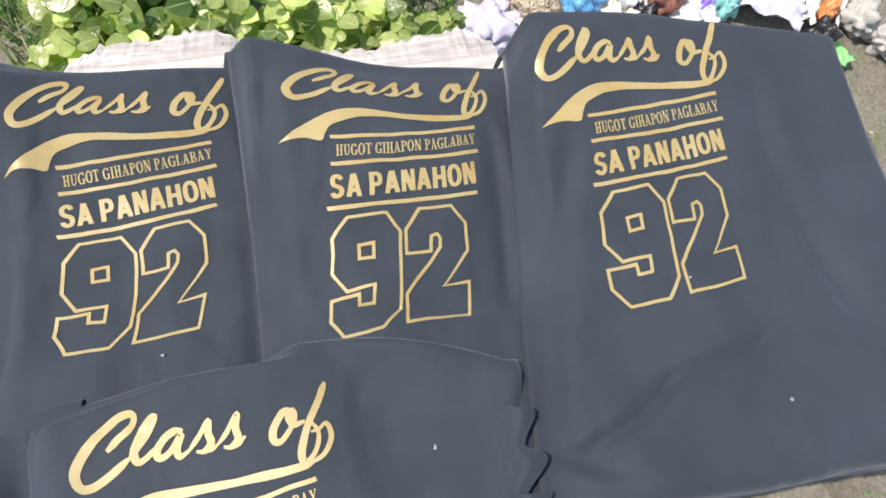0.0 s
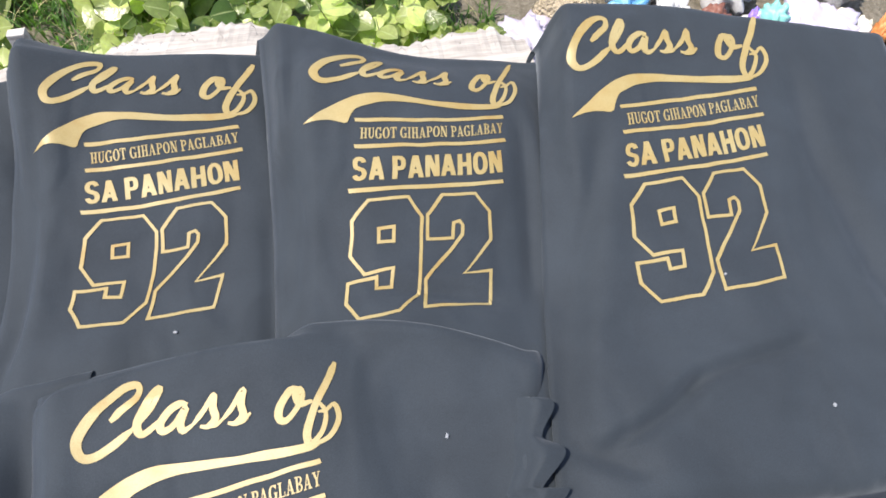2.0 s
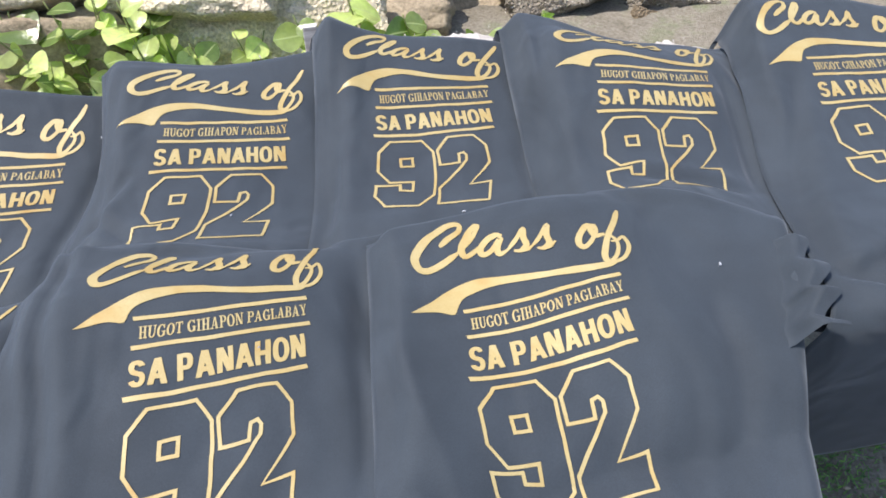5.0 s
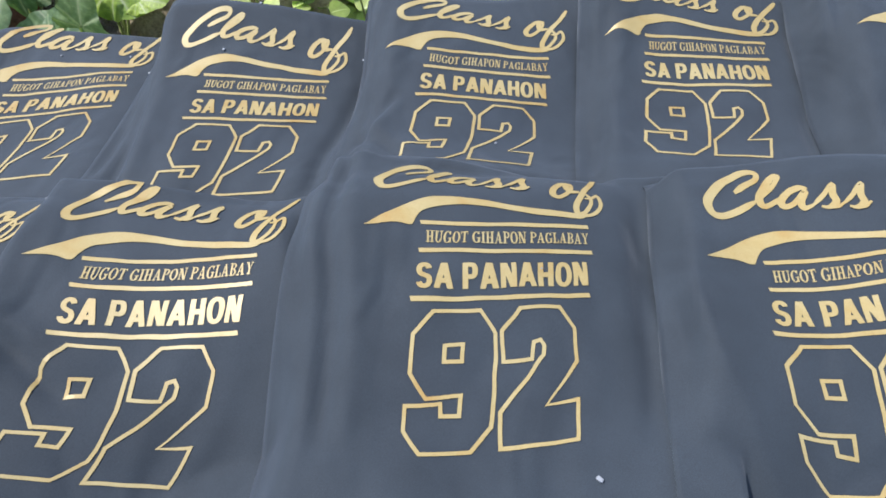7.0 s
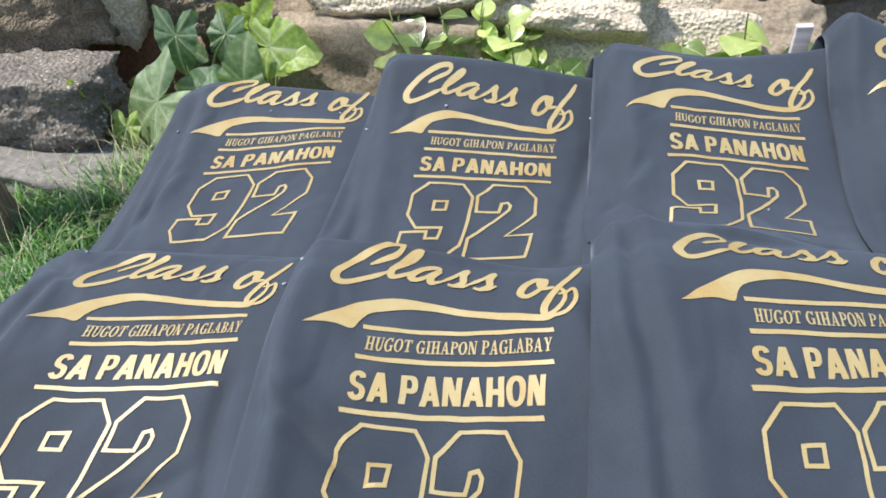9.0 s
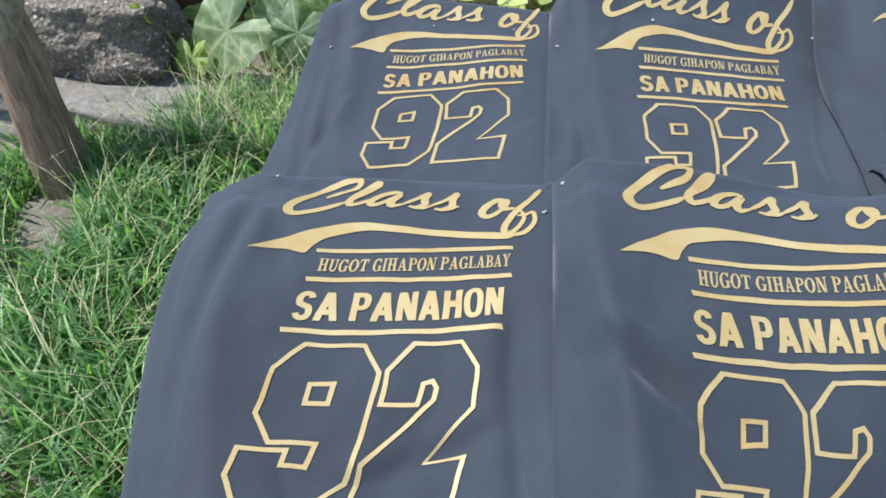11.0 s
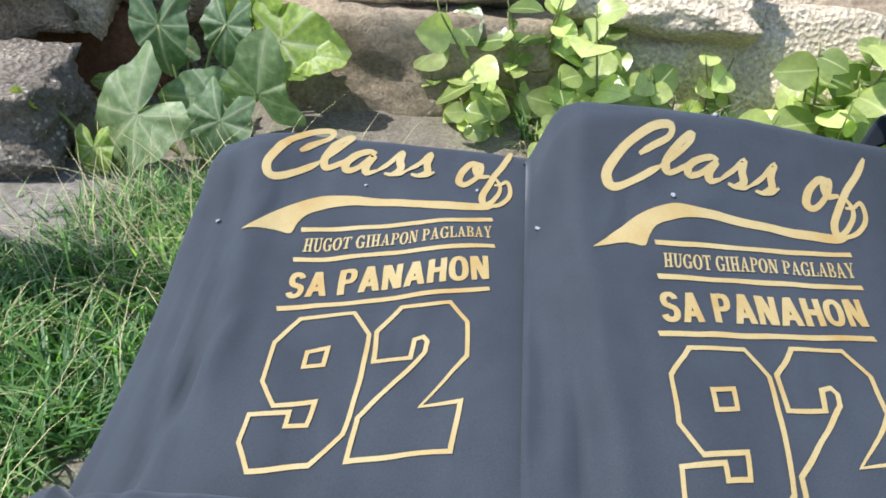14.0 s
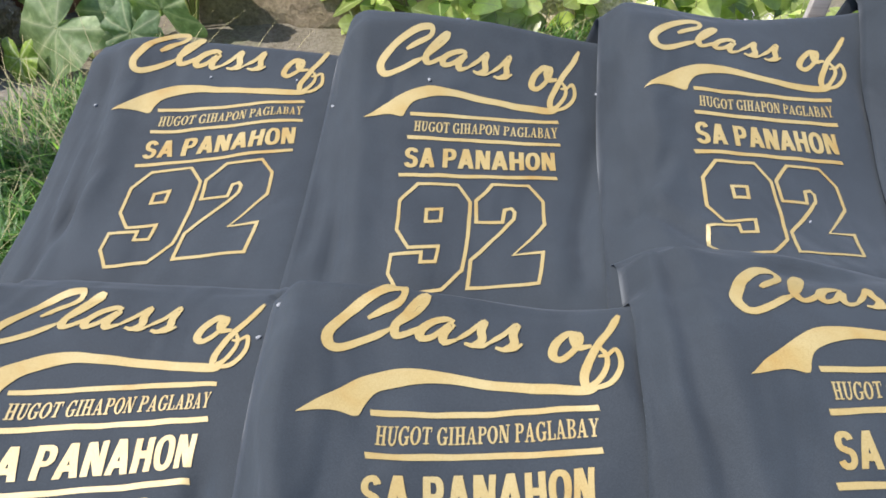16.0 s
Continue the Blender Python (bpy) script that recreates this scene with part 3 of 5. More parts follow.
def ribbon(bm, s, pts, width, taper=True, lift=LIFT):
    rows_ = []
    n = len(pts)
    for i, q in enumerate(pts):
        d = (pts[min(i + 1, n - 1)] - pts[max(i - 1, 0)]).normalized()
        nrm = Vector((-d.y, d.x))
        w = width / 2
        if taper:
            end = min(i, n - 1 - i) / 4.0
            w *= min(1.0, 0.55 + 0.45 * end) * (1 + 0.25 * nrm.x)
        rows_.append([bm.verts.new(on_cloth(s, *(q + nrm * w * k), lift)) for k in (-1, 0, 1)])
    for a, b in zip(rows_, rows_[1:]):
        for k in (0, 1):
            bm.faces.new((a[k], b[k], b[k + 1], a[k + 1]))


def outline(bm, s, corners, width):
    """A closed band along a polygon, with mitred corners."""
    c = [Vector(q) for q in corners]
    n, ring = len(c), []
    for i in range(n):
        a, b, d = c[i - 1], c[i], c[(i + 1) % n]
        t0, t1 = (b - a).normalized(), (d - b).normalized()
        n0, n1 = Vector((-t0.y, t0.x)), Vector((-t1.y, t1.x))
        m = n0 + n1
        m *= min(1.6, 1 / max(0.3, m.dot(n0))) * width / 2
        ring.append((b - m, b + m))
    for i in range(n):
        (a0, a1), (b0, b1) = ring[i], ring[(i + 1) % n]
        k = max(2, int((c[i] - c[(i + 1) % n]).length / 7))
        prev = None
        for j in range(k + 1):
            pair = [bm.verts.new(on_cloth(s, *p.lerp(q, j / k))) for p, q in ((a0, b0), (a1, b1))]
            if prev:
                bm.faces.new((prev[0], pair[0], pair[1], prev[1]))
            prev = pair


def even(pts, n):
    """n + 1 evenly spaced points along a smooth line."""
    q = spline([(*p, 0) for p in pts], 2.0)
    d = [0.0]
    for a, b in zip(q, q[1:]):
        d.append(d[-1] + (b - a).length)
    out, j = [], 0
    for i in range(n + 1):
        t = d[-1] * i / n
        while j < len(d) - 2 and d[j + 1] < t:
            j += 1
        f = (t - d[j]) / max(1e-9, d[j + 1] - d[j])
        out.append(q[j].lerp(q[j + 1], max(0, min(1, f))).to_2d())
    return out


def bar(x0, y0, x1, y1):
    return [(x0, y0), (x0, y1)], [(x1, y0), (x1, y1)]


def slant(low, top, w, y0=0.0, y1=1.0, w1=None):
    """A leaning stroke from low at the foot to top at the head."""
    return [(low, y0), (top, y1)], [(low + w, y0), (top + (w if w1 is None else w1), y1)]


def arc(cx, cy, rx, ry, tx, ty, a0, a1, square=1.0):
    """Part of a bowl; tx, ty: its thickness at the sides and at top and bottom."""
    n = max(6, int(abs(a1 - a0) / 14))
    rails = ([], [])
    for k in range(n + 1):
        a = radians(a0 + (a1 - a0) * k / n)
        c, d = (math.copysign(abs(q) ** square, q) for q in (math.cos(a), math.sin(a)))
        rails[0].append((cx + rx * c, cy + ry * d))
        rails[1].append((cx + (rx - tx) * c, cy + (ry - ty) * d))
    return rails


def foot(x0, x1, y):
    return bar(x0, y, x1, y + 0.075)


# heavy condensed capitals: width, strokes
HEAVY = {
    "H": (0.68, [bar(0, 0, 0.235, 1), bar(0.445, 0, 0.68, 1), bar(0.235, 0.40, 0.445, 0.61)]),
    "N": (0.68, [bar(0, 0, 0.215, 1), bar(0.465, 0, 0.68, 1), slant(0.40, 0.0, 0.28)]),
    "A": (0.76, [slant(0.0, 0.245, 0.235, w1=0.27), slant(0.525, 0.245, 0.235, w1=0.27), bar(0.17, 0.19, 0.58, 0.37)]),
    "P": (0.64, [bar(0, 0, 0.235, 1), arc(0.32, 0.69, 0.32, 0.31, 0.225, 0.165, -90, 90, 0.8), bar(0.235, 0.835, 0.325, 1), bar(0.235, 0.38, 0.325, 0.545)]),
    "O": (0.74, [arc(0.37, 0.5, 0.37, 0.52, 0.235, 0.175, 0, 360, 0.85)]),
    "S": (0.66, [arc(0.33, 0.725, 0.315, 0.295, 0.225, 0.17, 12, 262, 0.9), arc(0.33, 0.275, 0.33, 0.295, 0.225, 0.17, 82, -168, 0.9), slant(0.29, 0.12, 0.24, 0.40, 0.60)]),
}
# narrow capitals with feet and thick and thin strokes
ROMAN = {
    "H": (0.78, [bar(0.09, 0, 0.27, 1), bar(0.51, 0, 0.69, 1), bar(0.27, 0.455, 0.51, 0.545), foot(0, 0.36, 0), foot(0, 0.36, 0.925), foot(0.42, 0.78, 0), foot(0.42, 0.78, 0.925)]),
    "U": (0.76, [bar(0.09, 0.32, 0.27, 1), bar(0.57, 0.32, 0.67, 1), arc(0.38, 0.33, 0.29, 0.35, 0.15, 0.11, 180, 360), foot(0, 0.36, 0.925), foot(0.47, 0.76, 0.925)]),
    "G": (0.78, [arc(0.39, 0.5, 0.39, 0.52, 0.20, 0.085, 42, 318), bar(0.55, 0.03, 0.72, 0.42), foot(0.45, 0.80, 0.38), bar(0.60, 0.68, 0.68, 1.0)]),
    "O": (0.78, [arc(0.39, 0.5, 0.39, 0.52, 0.20, 0.085, 0, 360)]),
    "T": (0.70, [bar(0.26, 0, 0.44, 1), bar(0, 0.90, 0.26, 1), bar(0.44, 0.90, 0.70, 1), bar(0, 0.70, 0.06, 0.90), bar(0.64, 0.70, 0.70, 0.90), foot(0.15, 0.55, 0)]),
    "I": (0.38, [bar(0.10, 0, 0.28, 1), foot(0, 0.38, 0), foot(0, 0.38, 0.925)]),
    "A": (0.80, [slant(0.08, 0.34, 0.09), slant(0.52, 0.32, 0.20, w1=0.14), bar(0.2, 0.27, 0.56, 0.35), foot(0, 0.28, 0), foot(0.46, 0.80, 0)]),
    "P": (0.68, [bar(0.09, 0, 0.27, 1), arc(0.38, 0.73, 0.30, 0.27, 0.17, 0.085, -90, 90), bar(0.27, 0.915, 0.385, 1), bar(0.27, 0.46, 0.385, 0.545), foot(0, 0.38, 0), foot(0, 0.20, 0.925)]),
    "N": (0.80, [bar(0.09, 0, 0.18, 1), bar(0.62, 0, 0.71, 1), slant(0.50, 0.07, 0.21), foot(0, 0.29, 0), foot(0, 0.20, 0.925), foot(0.51, 0.80, 0.925)]),
    "L": (0.64, [bar(0.09, 0, 0.27, 1), foot(0, 0.60, 0), foot(0, 0.38, 0.925), bar(0.56, 0.0, 0.64, 0.30)]),
    "B": (0.70, [bar(0.09, 0, 0.27, 1), arc(0.38, 0.755, 0.27, 0.245, 0.16, 0.08, -90, 90), arc(0.38, 0.26, 0.31, 0.26, 0.17, 0.08, -90, 90), bar(0.27, 0.92, 0.385, 1), bar(0.27, 0.465, 0.385, 0.55), bar(0.27, 0, 0.385, 0.08), foot(0, 0.20, 0), foot(0, 0.20, 0.925)]),
    "Y": (0.78, [bar(0.30, 0, 0.48, 0.46), slant(0.30, 0.06, 0.18, 0.44, 1.0, 0.20), slant(0.39, 0.62, 0.09, 0.44, 1.0), foot(0.20, 0.58, 0), foot(0, 0.34, 0.925), foot(0.52, 0.78, 0.925)]),
}


def letters(text, shapes, gap, space):
    """The strokes of a line of capitals, as pairs of rails in a unit box, with each stroke's place in its letter."""
    x, out = 0.0, []
    for c in text:
        if c == " ":
            x += space
            continue
        wide, strokes = shapes[c]
        out += [([[(x + px, py) for px, py in rail] for rail in pair], k) for k, pair in enumerate(strokes)]
        x += wide + gap
    full = x - gap
    return [([[(px / full, py) for px, py in rail] for rail in pair], k) for pair, k in out]


MOTTO, PANAHON = letters("HUGOT GIHAPON PAGLABAY", ROMAN, 0.07, 0.34), letters("SA PANAHON", HEAVY, 0.075, 0.30)


def lettering(s, strokes, low_left, low_right, up_left):
    a, r, u = Vector(low_left), Vector(low_right) - Vector(low_left), Vector(up_left) - Vector(low_left)
    bm = bmesh.new()
    for (one, two), k in strokes:
        if len(one) == 2:
            one, two = ([(p[0] + (q[0] - p[0]) * i / 4, p[1] + (q[1] - p[1]) * i / 4) for i in range(5)] for p, q in (one, two))
        rows_ = []
        for pair in zip(one, two):
            spots = [a + r * p[0] + u * p[1] for p in pair]
            rows_.append([bm.verts.new(on_cloth(s, q.x, q.y, LIFT + 0.00010 * k)) for q in spots])
        for p, q in zip(rows_, rows_[1:]):
            bm.faces.new((p[0], p[1], q[1], q[0]))
    bmesh.ops.recalc_face_normals(bm, faces=bm.faces[:])
    for f in bm.faces:
        if f.normal.z < 0:
            f.normal_flip()
    return bm


def build_shirt(s, label):
    x, y = (s["l"][0] + s["r"][0]) / 2, (s["t"][1] + s["b"]) / 2
    t = thing("t_shirt", label, "t-shirt", (x, y, 0.70), "printed shirts laid out on the tables")
    back = Matrix.Translation((-x, -y, -0.70))

    def add(name, bm, mat, note="", smooth=True):
        bm.transform(back)
        return part(name, bm, mat, t, note, smooth)

    cloth = add("fabric", cloth_mesh(s), FABRIC)
    thick = cloth.modifiers.new("thickness", "SOLIDIFY")
    thick.thickness, thick.offset = 0.0008, -1.0
    for some, note in ((PEN[:7], "gold brush script reading Class"), (PEN[7:], "gold brush script reading of")):
        bm = bmesh.new()
        for k, (pts, w) in enumerate(some):
            ribbon(bm, s, [q.to_2d() for q in spline([(*p, 0) for p in pts], 2.6)], w * 1.07, True, LIFT + 0.00012 * k)
        add("script_lettering", bm, GOLD, note)
    bm = bmesh.new()
    a, b = even(SWOOSH_TOP, 60), even(SWOOSH_LOW, 60)
    grid = [[bm.verts.new(on_cloth(s, *p.lerp(q, k / 4))) for k in range(5)] for p, q in zip(a, b)]
    for g, h in zip(grid, grid[1:]):
        for k in range(4):
            bm.faces.new((g[k], g[k + 1], h[k + 1], h[k]))
    add("swoosh", bm, GOLD, "gold tapering swoosh under the script")
    for p, q in RULES:
        bm = bmesh.new()
        p, q = Vector(p), Vector(q)
        ribbon(bm, s, [p.lerp(q, i / 40) for i in range(41)], 6.0, False)
        add("rule", bm, GOLD)
    add("motto_lettering", lettering(s, MOTTO, (75, -24), (287, -23), (79, -6)), GOLD, "gold capitals reading HUGOT GIHAPON PAGLABAY", False)
    add("bold_lettering", lettering(s, PANAHON, (50, -88), (266, -87), (58, -53)), GOLD, "bold gold capitals reading SA PANAHON", False)
    bm = bmesh.new()
    outline(bm, s, NINE, 4.6)
    outline(bm, s, NINE_EYE, 4.6)
    add("nine_outline", bm, GOLD, "gold outlined varsity figure 9", False)
    bm = bmesh.new()
    outline(bm, s, TWO, 4.6)
    add("two_outline", bm, GOLD, "gold outlined varsity figure 2", False)
    if s is FRONT[3]:
        add("sleeve", sleeve_mesh(), FABRIC, "bunched sleeve gathered in sharp pleats")
    return t


def sleeve_mesh():
    """A short sleeve gathered into sharp pleats that stick out past the side edge."""
    s = FRONT[3]
    bm = bmesh.new()
    n, m, grid = 66, 14, []
    for i in range(n + 1):
        u = i / n
        y = -0.085 - 0.165 * u
        saw = (u * 3.3 + 0.15 * math.sin(9 * u)) % 1.0
        ridge = 0.5 - 0.5 * math.cos(2 * math.pi * saw ** 0.8)
        x0 = side(s, "r", y) - 0.022
        z0 = lie_z(s, x0, y) - 0.003
        line = []
        for k in range(m + 1):
            v = k / m
            reach = (0.028 + 0.022 * u) * (0.55 + 0.75 * ridge) * math.sin(math.pi * min(1, u * 5 + 0.1) / 2)
            x = x0 + 0.024 * min(1, 2 * v) + reach * v
            bed = lie_z(BACK[5], x, max(y, -0.19), False) - 0.35 * max(0.0, -0.19 - y)
            out = smooth01((v - 0.12) / 0.4)
            z = z0 + (max(z0 - 0.050 * v * v, bed + 0.004) - z0) * out + 0.003 * out + 0.015 * ridge * out * (1 - 0.35 * v)
            line.append(bm.verts.new((x, y + 0.012 * v * ridge - 0.010 * v, z + 0.002 * noise.noise((x * 40, y * 40, 1.0)))))
        grid.append(line)
    for a, b in zip(grid, grid[1:]):
        for k in range(m):
            bm.faces.new((a[k], a[k + 1], b[k + 1], b[k]))
    return bm


for s in BACK:
    build_shirt(s, "navy-black t-shirt with gold class print, laid flat" if s is not BACK[5] else "wide navy-black t-shirt hanging over the table's front edge")
for s in FRONT:
    build_shirt(s, "navy-black t-shirt with gold class print, overlapping the row behind")


# ---------------------------------------------------------------- bleached boards behind the shirts
def ragged_board(x0, x1, y0, y1, z, label, seed):
    rnd = random.Random(seed)
    t = thing("board", label, "board", ((x0 + x1) / 2, (y0 + y1) / 2, z), "bleached boards behind the shirts")
    n = int((x1 - x0) / 0.008)
    bm = bmesh.new()
    lines = []
    for i in range(n + 1):
        x = x0 + (x1 - x0) * i / n
        back = y1 + 0.022 * noise.noise((x * 7, seed, 0)) + 0.010 * noise.noise((x * 40, seed, 3)) + rnd.uniform(-0.006, 0.006)
        end = 0.03 * min(1, min(i, n - i) / 6) - 0.03
        for k, y in enumerate((y0, (y0 + back) / 2, back + end)):
            lines.append((x - t.location.x, y - t.location.y, 0.004 * noise.noise((x * 12, y * 12, seed)) - (0.02 if k == 2 else 0)))
    top = [[bm.verts.new(lines[3 * i + k]) for k in range(3)] for i in range(n + 1)]
    low = [[bm.verts.new((v.co.x, v.co.y, v.co.z - 0.018)) for v in r] for r in top]
    for a, b, c, d in zip(top, top[1:], low, low[1:]):
        for k in (0, 1):
            bm.faces.new((a[k], b[k], b[k + 1], a[k + 1]))
            bm.faces.new((c[k], c[k + 1], d[k + 1], d[k]))
        bm.faces.new((a[2], b[2], d[2], c[2]))
        bm.faces.new((a[0], c[0], d[0], b[0]))
    part("sheet", bm, BLEACHED, t, smooth=False)
    for x in (x0 + 0.04, x1 - 0.04):
        bm = bmesh.new()
        box(bm, x - 0.02 - t.location.x, x + 0.02 - t.location.x, y0 + 0.005 - t.location.y, 0.495 - t.location.y, 0.69 - z, -0.019, 0.003)
        part("batten", bm, WOOD, t, smooth=False)
    bm = bmesh.new()
    for _ in range(16):
        x = rnd.uniform(x0 + 0.02, x1 - 0.02) - t.location.x
        y = y1 - t.location.y - rnd.uniform(0.025, 0.06)
        a = rnd.uniform(-1.2, 1.2)
        w = rnd.uniform(0.006, 0.020)
        z1 = rnd.uniform(-0.004, 0.005)
        tube(bm, [(x, y, 0.004), (x + w * 0.5 * math.sin(a), y + w * 0.4, 0.006 + z1), (x + w * math.sin(a), y + w * abs(math.cos(a)) * 0.6, z1)], 0.0009, 0.0003, 4)
    tagged(part("splinters", bm, BLEACHED, t, "frayed grey-white fibres along the broken edge"), kind="stuff")
    return t


ragged_board(-0.12, 0.075, 0.44, 0.575, 0.786, "frayed bleached plywood offcut propping the shirts", 3)
ragged_board(0.17, 0.455, 0.47, 0.622, 0.786, "broken bleached plywood sheet with a frayed edge", 8)
ragged_board(0.53, 0.87, 0.44, 0.592, 0.742, "broken bleached plywood sheet with a frayed edge", 9)


def build_upright_slat():
    t = thing("slat", "short bleached wooden slat standing beside the shirts", "slat", (0.060, 0.565, 0.69))
    bm = bmesh.new()
    box(bm, -0.014, 0.014, -0.008, 0.008, 0.0, 0.15, 0.002)
    for v in bm.verts:
        v.co.x += 0.05 * v.co.z
        v.co.z += 0.012 * noise.noise(v.co * 60)
    part("blade", bm, BLEACHED, t, smooth=False)


build_upright_slat()


# ---------------------------------------------------------------- boulders and post
def boulder(label, at, size, rot, seed, mat, rough=0.22, name="boulder"):
    ob = new(name, mesh_from(name, rock_mesh(seed, rough, 4), mat))
    ob.location, ob.scale, ob.rotation_euler = at, size, [radians(a) for a in rot]
    return tagged(ob, label, "rock")


def block(label, at, size, rot, seed, mat, name="stone_block"):
    ob = new(name, mesh_from(name, slab_mesh(seed, 0.16), mat))
    ob.location, ob.scale, ob.rotation_euler = at, size, [radians(a) for a in rot]
    return tagged(ob, label, "rock")


RED_CLAY = earthy("red_clay", [(0.3, (0.14, 0.062, 0.034)), (0.7, (0.24, 0.115, 0.065))], 6, 60, 0.95, 0.008)
block("rough pebbly concrete block, grey and weathered", (-1.985, 0.985, 0.475), (0.20, 0.15, 0.115), (-2, 5, 8), 21, PEBBLED)
block("low pale flat stone half sunk in grass", (-1.88, 0.86, 0.285), (0.34, 0.22, 0.085), (-10, 6, -6), 22, PALE, "flat_stone")
block("brown mossy boulder stacked on the wall foot", (-2.16, 1.36, 0.66), (0.26, 0.20, 0.15), (-6, -8, 12), 33, DARKROCK)
block("brown mossy boulder stacked on the wall foot", (-2.62, 1.30, 0.50), (0.22, 0.24, 0.30), (0, 6, 20), 34, DARKROCK)
block("small pale angular stone wedged in the wall", (-1.90, 1.40, 0.64), (0.085, 0.10, 0.115), (6, 24, 10), 24, ROUGHCAST)
block("grey rubble stone in the wall foot", (-1.66, 1.52, 0.60), (0.15, 0.12, 0.08), (0, -7, 3), 25, DARKROCK)
block("long flat brown stone in the wall foot", (-1.06, 1.50, 0.27), (0.40, 0.17, 0.25), (-9, 2, 3), 26, DARKWALL)
# the pale colour of these lumps carries part of their sunlight
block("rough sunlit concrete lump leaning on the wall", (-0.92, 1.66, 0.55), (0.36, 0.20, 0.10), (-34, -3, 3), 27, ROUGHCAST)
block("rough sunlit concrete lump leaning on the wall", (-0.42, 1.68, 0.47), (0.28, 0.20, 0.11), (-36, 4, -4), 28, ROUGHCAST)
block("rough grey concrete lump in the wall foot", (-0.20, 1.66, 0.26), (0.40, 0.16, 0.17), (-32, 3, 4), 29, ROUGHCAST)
boulder("red-brown clay lump in a hollow of the wall", (-1.99, 1.44, 0.36), (0.20, 0.08, 0.20), (-14, 0, 0), 30, RED_CLAY, 0.12, "clay_lump")


def build_post():
    t = thing("post", "leaning weathered brown wooden post rooted in grass", "post", (-1.875, 0.50, 0.26))
    bm = bmesh.new()
    line = [(-0.01 * s + 0.012 * math.sin(5 * s), 0.03 * s, -0.08 + 1.1 * s) for s in [i / 24 for i in range(25)]]
    tube(bm, line, 0.068, 0.052, 24)
    for v in bm.verts:
        v.co += Vector((1, 1, 0)) * 0.014 * noise.noise((v.co.x * 12, v.co.y * 12, v.co.z * 4)) + Vector((1, -1, 0)) * 0.006 * noise.noise((v.co.x * 50, v.co.y * 50, v.co.z * 14))
    part("trunk", bm, BARK, t)
    bm = bmesh.new()
    tube(bm, spline([(0.0, 0.0, 0.40), (0.06, 0.0, 0.50), (0.16, 0.01, 0.64), (0.30, 0.02, 0.84)], 0.03), 0.042, 0.030, 16)
    for v in bm.verts:
        v.co += Vector((1, 1, 1)) * 0.003 * noise.noise((v.co.x * 14, v.co.y * 30, v.co.z * 14))
    part("branch_stub", bm, PEELED, t, "pale peeled branch stub")


PEELED = grain_mat("peeled_branch", (0.17, 0.13, 0.10), (0.36, 0.30, 0.24), "z")
build_post()


# ---------------------------------------------------------------- plants
def leaf_bm(long_, wide, curl=0.25, fold=0.18):
    """One oval leaf blade lying along +y from its stalk, with a folded midrib and a drooping tip."""
    bm = bmesh.new()
    uv = bm.loops.layers.uv.new("leaf")
    nv, nu = 8, 2
    grid = []
    for j in range(nv + 1):
        t = j / nv
        w = wide * (math.sin(math.pi * min(1.0, (0.04 + 0.96 * t)) ** 0.85) ** 0.75)
        line = []
        for i in range(-nu, nu + 1):
            s = i / nu
            x = s * w
            line.append((bm.verts.new((x, t * long_, fold * abs(x) - curl * long_ * t * t)), s, t))
        grid.append(line)
    for a, b in zip(grid, grid[1:]):
        for k in range(len(a) - 1):
            quad = (a[k], a[k + 1], b[k + 1], b[k])
            f = bm.faces.new([q[0] for q in quad])
            for loop, q in zip(f.loops, quad):
                loop[uv].uv = (q[1], q[2])
    bmesh.ops.remove_doubles(bm, verts=bm.verts, dist=0.0002)
    return bm


def arrowhead(long_, lobe, wide, seed):
    """A lobed arrowhead leaf spread round its stalk, its tip along +y."""
    bm = bmesh.new()
    uv = bm.loops.layers.uv.new("leaf")
    keys = [(0.0, 1.0), (0.05, 0.92), (0.13, 0.78), (0.25, 0.60 * wide), (0.40, 0.54 * wide), (lobe - 0.17, 0.57), (lobe - 0.03, 0.80), (lobe + 0.07, 0.60), (0.955, 0.26), (1.0, 0.08)]
    keys.sort()

    def reach(a):
        for (p, r), (q, k) in zip(keys, keys[1:]):
            if a <= q:
                return r + (k - r) * smooth01((a - p) / (q - p))
        return keys[-1][1]

    n, rings = 72, 7
    grid = []
    for j in range(1, rings + 1):
        line = []
        for i in range(n):
            a = -1 + 2 * i / n
            edge = reach(abs(a)) * (1 + 0.10 * noise.noise((a * 7, seed, 0)))
            f = j / rings
            r = long_ * edge * f
            x, y = r * math.sin(a * math.pi), r * math.cos(a * math.pi)
            wave = 0.20 * long_ * f * f * noise.noise((math.sin(a * math.pi) * 2.2, math.cos(a * math.pi) * 2.2, seed + 4.0))
            z = 0.16 * abs(x) - 0.30 * (x * x + y * y) / long_ + wave
            line.append((bm.verts.new((x, y, z)), abs(a), f))
        grid.append(line)
    mid = (bm.verts.new((0, 0, 0)), 0.0, 0.0)
    for i in range(n):
        k = (i + 1) % n
        for quad in [(mid, grid[0][k], grid[0][i])] + [(a[i], a[k], b[k], b[i]) for a, b in zip(grid, grid[1:])]:
            f = bm.faces.new([q[0] for q in quad])
            for loop, q in zip(f.loops, quad):
                loop[uv].uv = (q[1], q[2])
    bmesh.ops.recalc_face_normals(bm, faces=bm.faces[:])
    return bm


